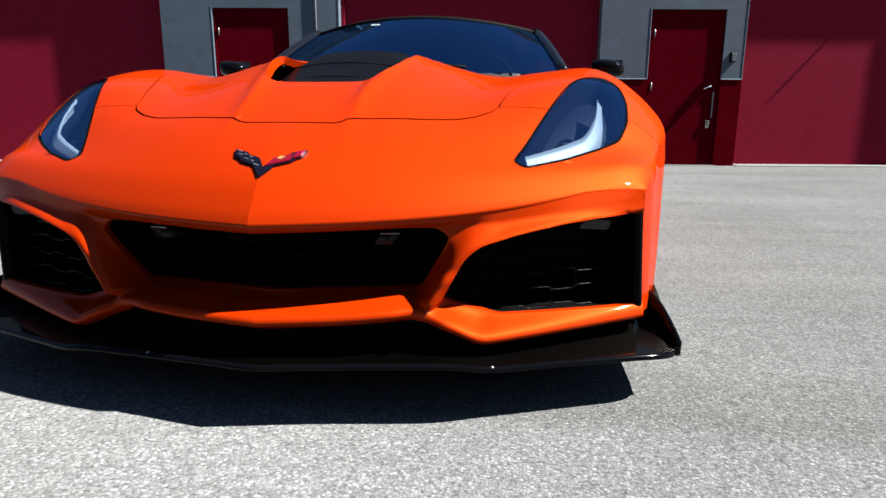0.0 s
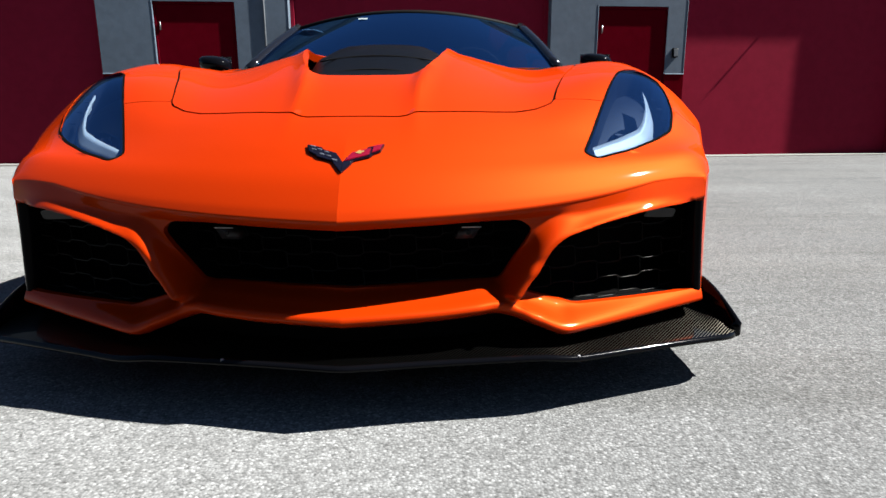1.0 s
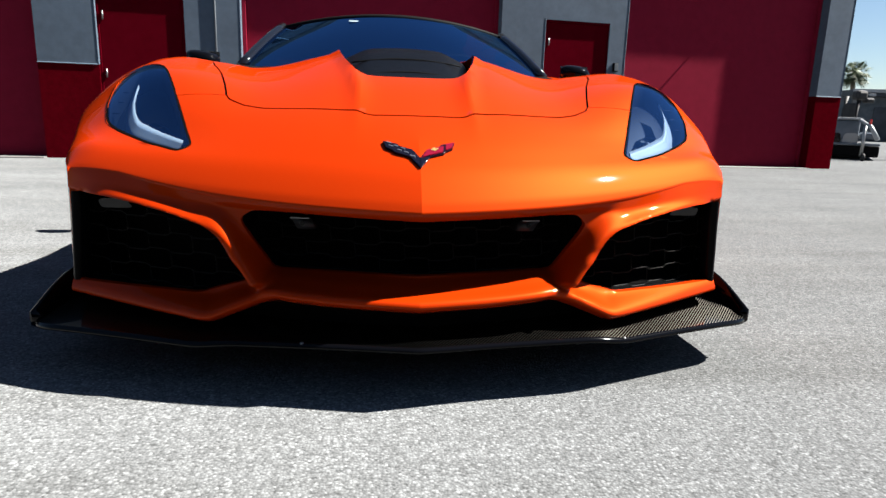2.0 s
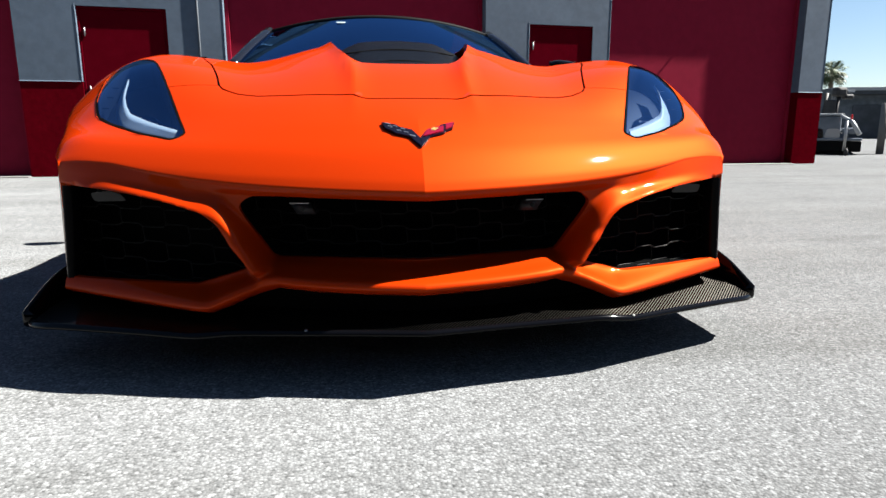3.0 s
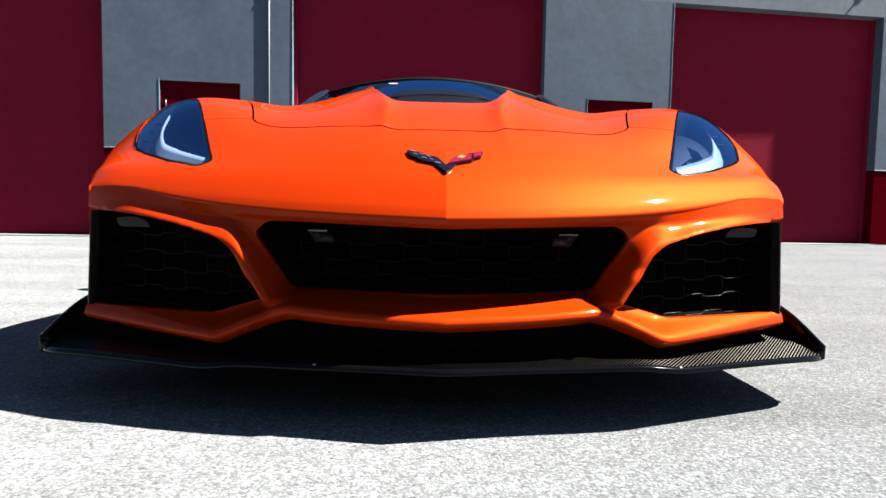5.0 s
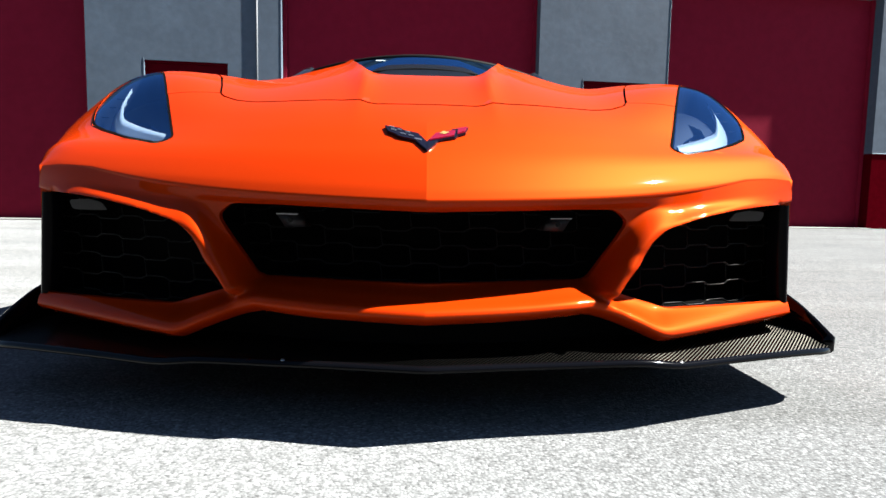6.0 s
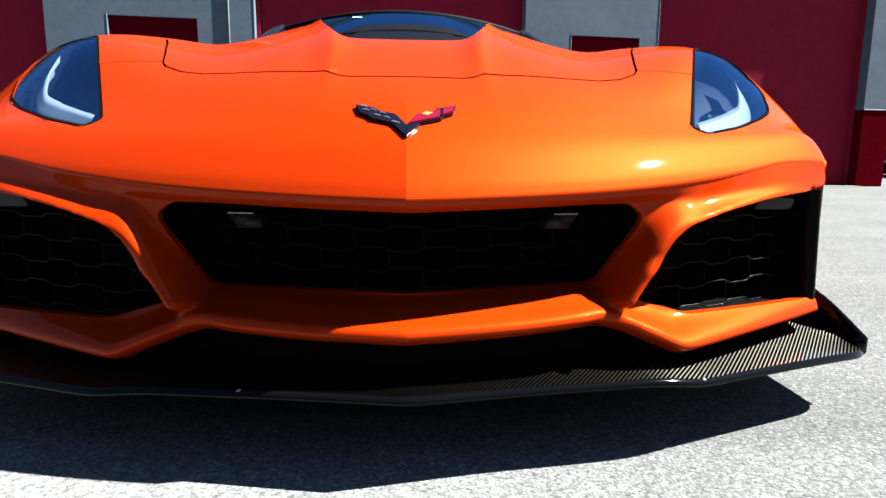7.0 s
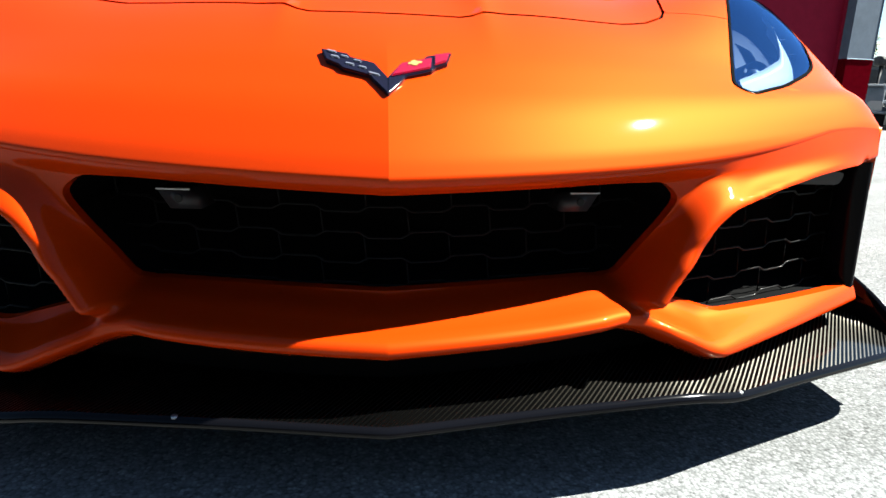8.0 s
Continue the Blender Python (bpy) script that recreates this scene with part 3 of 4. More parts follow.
grid = [[lip(c, k / 5) for c in COLS] for k in (5, 4, 3, 2, 1)]
for s in ROWS:
    grid.append([(x, y, skin(x, y) - tail_drop(y)) for x, y in (spot(c, s) for c in COLS)])
shell = sheet(grid)
shell.normal_update()
if sum(f.normal.z for f in shell.faces) < 0:
    bmesh.ops.reverse_faces(shell, faces=shell.faces)
for outline in (HOOD, SCOOP, *both(LAMP), FRONT):
    score(shell, outline)
bmesh.ops.remove_doubles(shell, verts=shell.verts, dist=0.0003)
for yy in (1.50, 2.72):
    score(shell, [(-1.2, yy), (1.2, yy), (1.2, yy + 0.0001)])

for e in shell.edges:
    if all(abs(v.co.x) < 1e-4 and v.co.y < 0.11 for v in e.verts):
        e.smooth = False
in_lamp = lambda p: inside(LAMP, abs(p.x), p.y)
in_hood = lambda p: inside(HOOD, p.x, p.y)
in_front = lambda p: inside(FRONT, p.x, p.y)

part("bonnet", rimmed(snap(kept(shell, lambda p: in_hood(p) and not inside(SCOOP, p.x, p.y)), [(HOOD, 0.0052), (SCOOP, 0.0)], skin), 0.026, 0.0, None, skin_normal), PAINT, car, "orange bonnet with raised shoulders round an open scoop")
for sgn in (1, -1):
    part("front_fender", rimmed(snap(kept(shell, lambda p: p.x * sgn > 0 and p.y < 1.5 and not (in_lamp(p) or in_hood(p) or in_front(p)) and abs(p.x) > 0.45), [(HOOD, -0.0006), (LAMP if sgn > 0 else both(LAMP)[1], -0.0008), (FRONT, -0.0014)], skin), 0.018, 0.0, None, skin_normal), PAINT, car)
    part("door_top", rimmed(kept(shell, lambda p: p.x * sgn > 0.72 and 1.5 < p.y < 2.72), 0.018, 0.002), PAINT, car)
part("rear_deck", rimmed(kept(shell, lambda p: p.y > 2.72), 0.018, 0.0015), PAINT, car)
part("cowl_panel", kept(shell, lambda p: abs(p.x) < 0.735 and 1.38 < p.y < 2.72 and not in_hood(p) and (p.y > 1.5 or abs(p.x) < 0.7)), BLACK, car, "matt black cowl panel under the windscreen")

# dark seal under the bonnet gap
seal = []
loop = HOOD + HOOD[:1]
for (ax, ay), (bx, by) in zip(loop, loop[1:]):
    n = max(1, int(math.hypot(bx - ax, by - ay) / 0.008))
    seal += [(ax + (bx - ax) * k / n, ay + (by - ay) * k / n) for k in range(n)]
inn, out_ = shrunk(seal, 0.008), shrunk(seal, -0.005)
ribbon = [[(x, y, skin(x, y) - 0.0045) for x, y in ln + ln[:1]] for ln in (inn, out_)]
part("bonnet_seal", sheet(ribbon), DULLBLACK, car, "black rubber seal in the bonnet gap")

# bumper face below the nose, with its openings
INTAKE = rounded([(0.410, 0.277), (0.443, 0.343), (0.469, 0.390), (0.504, 0.4165), (0.592, 0.440), (0.69, 0.457), (0.785, 0.467), (0.876, 0.4715), (0.890, 0.40), (0.899, 0.232), (0.86, 0.231), (0.540, 0.236)], 0.016, 3)
GRILLE = rounded(halves([(0.0, 0.446), (0.155, 0.450), (0.31, 0.4545), (0.398, 0.4555), (0.430, 0.431), (0.415, 0.402), (0.354, 0.297), (0.18, 0.293), (0.0, 0.2915)]), 0.016, 3)


def bottom(x):
    """Lower edge of the bumper face."""
    return table([(0.0, 0.243), (0.2, 0.2495), (0.315, 0.2555), (0.345, 0.2545), (0.40, 0.238), (0.45, 0.219), (0.497, 0.1985), (0.525, 0.1945), (0.7, 0.198), (0.96, 0.206)], abs(x))


# the crest between grille and intake, carried on along the top of the intake
RIM = [(0.366, 0.250), (0.384, 0.268), (0.416, 0.316), (0.4465, 0.366), (0.4705, 0.3955), (0.5055, 0.4205), (0.5925, 0.4435), (0.69, 0.4605), (0.785, 0.4705), (0.876, 0.4752)]
for _ in range(3):
    RIM = RIM[:1] + [(a[0] * k + b[0] * (1 - k), a[1] * k + b[1] * (1 - k)) for a, b in zip(RIM, RIM[1:]) for k in (0.75, 0.25)] + RIM[-1:]


def rim_gap(x, z):
    """Distance to the crest; negative on the side of the intake."""
    best, side = 9.0, 1
    for (ax, az), (bx, bz) in zip(RIM, RIM[1:]):
        dx, dz = bx - ax, bz - az
        t = min(max(((x - ax) * dx + (z - az) * dz) / (dx * dx + dz * dz), 0.0), 1.0)
        g = math.hypot(x - ax - t * dx, z - az - t * dz)
        if g < best:
            best, side = g, 1 if dx * (z - az) - dz * (x - ax) > 0 else -1
    return best * side


def face_top(x):
    return rim_z(x) - 0.009 * (math.sin(radians(36)) - math.sin(radians(36 - lip_turn(x))))


def face_y(x, z):
    h = z - bottom(x)
    wide = step(0.36, 0.55, abs(x))
    foot = table([(0.0, -0.006), (0.2, -0.015), (0.30, -0.017), (0.345, -0.010), (0.385, -0.012), (0.43, -0.034), (0.505, -0.050), (0.53, -0.049), (0.6, -0.038), (0.7, -0.026), (0.8, -0.017), (0.92, -0.012)], abs(x))
    shelf = 0.044 - 0.024 * wide
    c = table([(0.0, foot), (0.010, foot + 0.004), (0.020, foot + 0.3 * (shelf - foot)), (0.042, shelf), (0.09, 0.046), (0.15, 0.034), (0.20, 0.014), (0.26, 0.006)], h)
    lipped = table([(0.0, foot), (0.008, foot + 0.002), (0.015, foot + 0.010), (0.027, shelf), (0.09, 0.046), (0.15, 0.034), (0.20, 0.014), (0.26, 0.006)], h)
    c += (lipped - c) * (1 - wide)
    c += 0.062 * (1 - step(0.31, 0.42, abs(x))) * step(0.026, 0.046, h) * (1 - step(0.15, 0.22, h))
    d = rim_gap(abs(x), z)
    u = face_top(x) - z
    k = step(0.004, 0.034, u)
    c = c * k + (0.024 * (1 - 0.8 * step(0.60, 0.86, abs(x))) * step(-0.012, 0.024, u) - 0.0075) * (1 - k) + 0.006 * k * (1 - step(0.03, 0.09, u))
    # a crest runs round the top and inner side of the intake, with a flat flank towards the grille
    crest = -0.018 - 0.016 * (1 - step(0.46, 0.86, abs(x))) * step(0.32, 0.38, z) - 0.018 * (1 - step(0.33, 0.37, z))
    w = max(0.0, 1 - max(0.0, d - 0.004) / 0.046) if d > 0 else max(0.0, 1 + d / (0.028 + 0.047 * step(0.30, 0.38, z)))
    w = w * w * (3 - 2 * w)
    w *= step(0.0, 0.046, h) * (1 - step(0.80, 0.90, abs(x))) * step(0.0, 0.012, u)
    c += (crest - c) * w
    # towards the sides one smooth band runs from the nose edge down to the crest
    if d > 0 and u > 0:
        t = u / (u + d)
        top = 0.009 * (math.cos(radians(36)) - math.cos(radians(36 - lip_turn(x))))
        ridge = crest + 0.010 * step(0.74, 0.90, abs(x))
        band = top + (ridge - top) * t ** 1.6 + 0.010 * math.sin(math.pi * t) * (1 - step(0.5, 0.85, abs(x)))
        c += (band - c) * step(0.44, 0.56, abs(x)) * step(0.36, 0.42, z)
    return nose(x) + c


def edge_x(z):
    return 0.8945 + 0.018 * min(max((0.469 - z) / 0.265, 0.0), 1.0)


FX = [0.0] + [0.010 * i for i in range(1, 34)] + [0.335 + 0.005 * i for i in range(114)]
FX = [-c for c in FX[:0:-1]] + FX
face = []
for i in range(57):
    w = i / 56
    row = []
    for c in FX:
        f = c / 0.9
        z = bottom(c) + (face_top(c) - bottom(c)) * w
        x = f * edge_x(z)
        z = bottom(x) + (face_top(x) - bottom(x)) * w
        row.append((x, face_y(x, z), z))
    face.append(row)
face[-1] = [lip(c / 0.9 * 0.895, 1.0) for c in FX]
face[-2] = [tuple((p[i] + q[i]) / 2 for i in range(3)) for p, q in zip(face[-1], face[-3])]
under = [[(p[0] * k, p[1] + d, p[2] + e) for p in face[0]] for d, e, k in ((0.24, 0.02, 0.97), (0.085, -0.022, 0.99), (0.034, -0.021, 0.997), (0.007, -0.007, 1.0))]
fascia = sheet(under + face)
fascia.normal_update()
if sum(f.normal.y for f in fascia.faces if f.calc_center_median().z > 0.3) > 0:
    bmesh.ops.reverse_faces(fascia, faces=fascia.faces)
front_only = lambda f: f.calc_center_median().z > bottom(f.calc_center_median().x) + 0.001
for outline in (GRILLE, *both(INTAKE)):
    score(fascia, outline, (0, 2), front_only)
for v in fascia.verts:
    if bottom(v.co.x) + 0.001 < v.co.z < face_top(v.co.x) - 0.012:
        v.co.y = face_y(v.co.x, v.co.z)
open_at = lambda p: p.z > bottom(p.x) + 0.001 and (inside(GRILLE, p.x, p.z) or inside(INTAKE, abs(p.x), p.z))
fascia = kept(fascia, lambda p: not open_at(p))
rimmed(fascia, 0.020, 0.0, (0, 1, 0))
bumper = part("front_bumper", rimmed(snap(kept(shell, lambda p: in_front(p) and not (in_hood(p) or in_lamp(p))), [(HOOD, -0.0006), (LAMP, -0.0008), (both(LAMP)[1], -0.0008), (FRONT, 0.0006)], skin), 0.016, 0.0, None, skin_normal), PAINT, car, "orange nose and bumper cover with centre crease")
for e in fascia.edges:
    if all(abs(v.co.x) < 1e-4 for v in e.verts):
        e.smooth = False
part("bumper_face", fascia, PAINT, bumper)
shell.free()

# flanks: upright sides with wheel openings
WHEELS = (0.86, 3.57)
ARCH = 0.372
for sgn in (1, -1):
    rows = []
    ylist = sorted({0.22 + 0.04 * i for i in range(34)} | {1.6 + 0.12 * i for i in range(24)})
    for zi in range(15):
        k = zi / 14
        row = []
        for y in ylist:
            z = flank(y) + (0.165 - flank(y)) * k if y > 0.3 else flank(y) + (0.203 - flank(y)) * k
            t = min(max((0.469 - z) / 0.265, 0.0), 1.0)
            y0 = 0.214 + 0.020 * t
            yy = y0 + (y - 0.22) * (TAIL - y0) / (TAIL - 0.22)
            row.append((sgn * (outer(yy) + 0.006 * t * (1 - step(0.3, 1.2, yy)) + 0.012 * math.sin(math.pi * k) * step(0.25, 0.5, yy) - 0.03 * k * step(0.6, 1.6, yy)), yy, z))
        rows.append(row)
    side = sheet(rows)
    rings = [[(yc + ARCH * math.cos(a), 0.34 + ARCH * math.sin(a)) for a in (2 * math.pi * j / 36 for j in range(36))] for yc in WHEELS]
    for r in rings:
        score(side, r, (1, 2))
    for yy in (1.50, 2.72):
        score(side, [(yy, 0.0), (yy, 1.0), (yy + 0.0001, 1.0)], (1, 2))
    clear = lambda p: not any((p.y - yc) ** 2 + (p.z - 0.34) ** 2 < (ARCH * 0.998) ** 2 for yc in WHEELS)
    bmesh.ops.recalc_face_normals(side, faces=side.faces)
    for nm, lo, hi in (("bumper_corner", -1, 0.86), ("fender_side", 0.86, 1.5), ("door", 1.5, 2.72), ("rear_fender", 2.72, 3.57), ("rear_fender", 3.57, 9)):
        part(nm, rimmed(kept(side, lambda p: lo < p.y < hi and clear(p)), 0.02, 0.0015, (-sgn, 0, 0)), PAINT, car)
    side.free()
    # wheels in dark liners
    for yc in WHEELS:
        n = 20
        a = [(yc + 0.385 * math.cos(math.pi * j / n), 0.34 + 0.385 * math.sin(math.pi * j / n)) for j in range(n + 1)]
        lin = sheet([[(sgn * xx, y, z) for y, z in a] for xx in (0.60, 0.75, 0.925)])
        part("wheel_liner", lin, BLACK, car, "black wheel arch liner")
        bm = bmesh.new()
        prof = [(0.0, 0.232), (0.0, 0.30), (0.012, 0.322), (0.035, 0.335), (0.10, 0.338), (0.19, 0.338), (0.245, 0.333), (0.268, 0.32), (0.28, 0.30), (0.28, 0.245)]
        rg = [[bm.verts.new((sgn * (0.93 - px), yc + pr * math.cos(t), 0.338 + pr * math.sin(t))) for px, pr in prof] for t in (2 * math.pi * j / 48 for j in range(48))]
        for j in range(48):
            for i in range(len(prof) - 1):
                bm.faces.new((rg[j][i], rg[(j + 1) % 48][i], rg[(j + 1) % 48][i + 1], rg[j][i + 1]))
        wheel = part("wheel", bm, RUBBER, car, "wide black tyre on a dark rim")
        bm = bmesh.new()
        for j in range(10):
            t = 2 * math.pi * j / 10
            c, s_ = math.cos(t), math.sin(t)
            tube(bm, [(sgn * 0.905, yc + 0.05 * c, 0.338 + 0.05 * s_), (sgn * 0.90, yc + 0.15 * c, 0.338 + 0.15 * s_), (sgn * 0.915, yc + 0.238 * c, 0.338 + 0.238 * s_)], [0.026, 0.016, 0.019], 6)
        tube(bm, [(sgn * 0.87, yc, 0.338), (sgn * 0.915, yc, 0.338)], 0.055, 16)
        ring = [(sgn * 0.91, yc + 0.24 * math.cos(2 * math.pi * j / 40), 0.338 + 0.24 * math.sin(2 * math.pi * j / 40)) for j in range(41)]
        tube(bm, ring, 0.012, 6, False, 1.0, (1, 0, 0))
        part("rim", bm, DARKMETAL, wheel, "dark multi-spoke rim")
        bm = bmesh.new()
        tube(bm, [(sgn * 0.80, yc, 0.338), (sgn * 0.83, yc, 0.338)], 0.19, 32)
        part("brake_disc", bm, STEEL, wheel, "grey brake disc")

# tail and floor close the body
tail = []
for j in range(11):
    k, row = j / 10, []
    for i in range(21):
        x = 0.878 * (i / 10 - 1)
        top = skin(x, TAIL) - tail_drop(TAIL) + 0.006
        row.append((x * (1 - 0.03 * k), TAIL - 0.004 + 0.05 * math.sin(math.pi * k) * (1 - x * x), top + (0.175 - top) * k))
    tail.append(row)
tail = sheet(tail)
part("rear_bumper", tail, PAINT, car)
part("floor_pan", boxes((-0.84, 0.84, 0.40, 4.30, 0.13, 0.17), bevel=0.02), BLACK, car, "flat black underbody")
part("inner_wall", boxes((-0.62, 0.62, 0.42, 0.46, 0.14, 0.60), bevel=0.01), BLACK, car, "black radiator wall behind the grille")

# grille and intakes: black honeycomb bars before a dark backing
def honeycomb(insert, poly, back, rows, mat, x0, x1, zlo, zhi):
    pitch, drop, slant = 0.125, 0.008, 0.014
    links = []
    bars = []
    for r in range(rows):
        z = zlo + (zhi - zlo) * (r + 0.5) / rows
        run, x = [], x0 - (pitch / 2 if r % 2 else 0)
        low = False
        while x < x1 + pitch:
            zz = z - drop / 2 if low else z + drop / 2
            run += [(x + slant / 2, zz), (x + pitch / 2 - slant / 2, zz)]
            if not low and r:
                xa = x + pitch / 2
                if inside(poly, xa, z) and inside(poly, xa, z - (zhi - zlo) / rows):
                    links.append([(xa, nose(xa) + back + 0.006, z), (xa + 0.004, nose(xa + 0.004) + back + 0.006, z - (zhi - zlo) / rows)])
            low = not low
            x += pitch / 2
        fine = []
        for (ax, az), (bx, bz) in zip(run, run[1:]):
            for k in range(5):
                t = k / 5
                fine.append((ax + (bx - ax) * t, az + (bz - az) * t))
        seg = [p for p in fine if inside(poly, p[0], p[1])]
        if len(seg) > 3:
            bars.append([(px, nose(px) + back, pz) for px, pz in seg])
    for seg in bars:
        bm = bmesh.new()
        tube(bm, seg, 0.0016, 6)
        part("grille_bar", bm, mat, insert)
    for seg in links:
        bm = bmesh.new()
        tube(bm, seg, 0.0013, 5)
        part("grille_link", bm, mat, insert)


def duct(name, poly, label):
    """Black walls and a closed back behind an opening of the bumper face."""
    rings = [[(x, face_y(x, z) + d if d < 0.1 else nose(x) + 0.20, z) for x, z in shrunk(poly, e)] for d, e in ((0.014, -0.004), (0.05, -0.002), (0.2, 0.004))]
    bm = bmesh.new()
    vs = [[bm.verts.new(p) for p in r] for r in rings]
    for p, q in zip(vs, vs[1:]):
        for i in range(len(p)):
            j = (i + 1) % len(p)
            bm.faces.new((p[i], p[j], q[j], q[i]))
    bm.faces.new(vs[-1])
    bmesh.ops.triangulate(bm, faces=[f for f in bm.faces if len(f.verts) > 4])
    return part(name, bm, DULLBLACK, car, label)


honeycomb(duct("centre_grille", GRILLE, "black honeycomb centre grille"), shrunk(GRILLE, -0.002), 0.138, 5, GRILLEBLACK, -0.47, 0.47, 0.272, 0.462)
for sgn in (1, -1):
    op = INTAKE if sgn > 0 else [(-x, z) for x, z in INTAKE][::-1]
    honeycomb(duct("side_intake", op, "black honeycomb side intake"), shrunk(op, -0.002), 0.058, 6, MESHBLACK, 0.42 if sgn > 0 else -0.945, 0.945 if sgn > 0 else -0.42, 0.215, 0.480)

# gloss black edge trims at the outer corners of the intakes
for sgn in (1, -1):
    tr = []
    for k in range(9):
        z = 0.468 - 0.240 * k / 8
        xe = edge_x(z)
        tr.append([(sgn * (xe - 0.001), nose(xe) + 0.010, z), (sgn * (xe - 0.003), nose(xe) - 0.003, z), (sgn * (xe - 0.008), nose(xe) - 0.008, z), (sgn * (xe - 0.022), nose(xe) - 0.010, z), (sgn * (xe - 0.032), nose(xe) + 0.05, z)])
    bm = sheet(tr)
    bmesh.ops.recalc_face_normals(bm, faces=bm.faces)
    part("intake_trim", bm, TRIM, bumper, "gloss black upright intake trim")

# pale plates behind the upper outer corners of the intakes
for sgn in (1, -1):
    bm = bmesh.new()
    prism(bm, rounded([(sgn * 0.735, 0.428), (sgn * 0.805, 0.430), (sgn * 0.812, 0.452), (sgn * 0.775, 0.4545), (sgn * 0.748, 0.447)][::sgn], 0.008), "y", 0.0, 0.004)
    for v in bm.verts:
        v.co.y += nose(0.77) + 0.040 - 0.25 * (abs(v.co.x) - 0.77)
    part("marker_plate", bm, PLATEGREY, bumper, "small pale grey marker plate", False)

# two small camera pods inside the grille
for sgn in (1, -1):
    m = Matrix.Translation((sgn * 0.280, 0.050, 0.421)) @ Matrix.Rotation(radians(6 * sgn), 4, "Z")
    bm = bmesh.new()
    prism(bm, [(-0.030, 0.014), (0.016, 0.014), (0.030, -0.014), (-0.012, -0.014)] if sgn < 0 else [(-0.016, 0.014), (0.030, 0.014), (0.012, -0.014), (-0.030, -0.014)], "y", -0.012, 0.04, m)
    pod = part("sensor_pod", bm, SENSOR, car, "small dark grey sensor pod")
    bm = bmesh.new()
    tube(bm, [m @ Vector((0, -0.011, 0)), m @ Vector((0, -0.0145, 0))], 0.0055, 14)
    part("sensor_eye", bm, EDGE, pod, "", False)
    x0, x1 = (-0.030, 0.016) if sgn < 0 else (-0.016, 0.030)
    part("sensor_rim", boxes((x0, x1, -0.0135, -0.009, 0.0115, 0.0145), m=m, bevel=0.001), STEEL, pod, "thin bright metal rim", False)

part("clip", boxes((-0.154, -0.134, 0.030, 0.036, 0.284, 0.287), bevel=0.001), CHROME, car, "small steel clip", False)

# splitter
def brow(x):
    a = abs(x)
    return table([(0.0, -0.128), (0.03, -0.1235), (0.25, -0.082), (0.47, -0.051), (0.53, -0.036), (0.6, -0.008), (0.93, 0.119), (0.962, 0.138), (0.981, 0.157), (0.992, 0.182), (0.998, 0.215)], a)


def sole(x):
    return table([(0.0, 0.146), (0.3, 0.1425), (0.45, 0.142), (0.54, 0.132), (0.7, 0.130), (0.9, 0.126), (1.0, 0.119)], abs(x))


SX = [0.0, 0.02, 0.06, 0.12, 0.18, 0.24, 0.3, 0.36, 0.42, 0.46, 0.49, 0.52, 0.55, 0.6, 0.66, 0.72, 0.78, 0.83, 0.87, 0.90, 0.92, 0.935, 0.952, 0.965, 0.976, 0.984, 0.990, 0.995, 0.998]
SX = [-c for c in SX[:0:-1]] + SX


def winglet(x, d):
    return 0.05 * step(0.02, 0.30, d) * step(0.90, 0.985, abs(x)) ** 1.6


PLATE = ((0.30, -0.004), (0.10, -0.005), (0.008, -0.0045), (0.0025, -0.003), (0.0, 0.0), (0.0, 0.003), (0.002, 0.007), (0.005, 0.0095), (0.009, 0.0112), (0.03, 0.0138), (0.05, 0.0165), (0.09, 0.0215), (0.13, 0.0255), (0.17, 0.03), (0.21, 0.033), (0.25, 0.036), (0.30, 0.04))
rows = []
for d, e in PLATE:
    rows.append([(x, brow(x) + d, sole(x) + e + (winglet(x, d) if e > 0 else 0)) for x in SX])
bm = sheet(rows[8:] + [rows[0], rows[1], rows[2]])
splitter = part("splitter", bm, CARBON, car, "glossy carbon fibre front splitter with upturned ends")
part("splitter_edge", sheet(rows[2:9]), EDGE, splitter, "gloss black rounded leading edge")
for sgn in (1, -1):
    # end fin: a thin upright plate that climbs to the rear
    line = []
    for k in range(13):
        t = k / 12
        y = 0.172 + 0.150 * t
        top = 0.134 + 0.112 * step(-0.45, 1.15, t)
        x = 1.000 - 0.004 * t
        lean = 0.046 * t ** 1.3
        line.append([(sgn * (x - 0.010), y, 0.113), (sgn * (x - 0.034 - lean), y + 0.004, sole(0.95) + 0.011 + 0.03 * t), (sgn * (x - 0.010 - lean), y, top - 0.006), (sgn * (x - 0.005 - lean), y, top), (sgn * (x - lean + 0.001), y, top - 0.004), (sgn * x, y, 0.118), (sgn * (x - 0.010), y, 0.113)])
    bm = sheet(line)
    for r in (line[0], line[-1]):
        bm.faces.new([bm.verts.new(p) for p in r[:-1]])
    bmesh.ops.remove_doubles(bm, verts=bm.verts, dist=1e-5)
    bmesh.ops.recalc_face_normals(bm, faces=bm.faces)
    part("end_fin", bm, EDGE, splitter, "gloss black upturned end fin")
SK = [0.032 * i for i in range(30)]
for sgn in (1, -1):
    part("lower_skirt", sheet([[(sgn * x * k, nose(x) + d, z(x)) for x in SK] for k, d, z in ((0.985, 0.075, lambda x: bottom(x) + 0.006), (0.985, 0.07, lambda x: bottom(x) - 0.004), (0.98, 0.085, lambda x: sole(x) + 0.012))]), DULLBLACK, car, "matt black skirt under the bumper")
part("under_tray", sheet([[(x * 0.9, (nose(x) + 0.09) * (1 - k) + 0.46 * k, 0.150) for x in [-0.95 + 0.05 * i for i in range(39)]] for k in (0, 0.3, 0.65, 1)]), BLACK, car, "flat black tray behind the splitter")
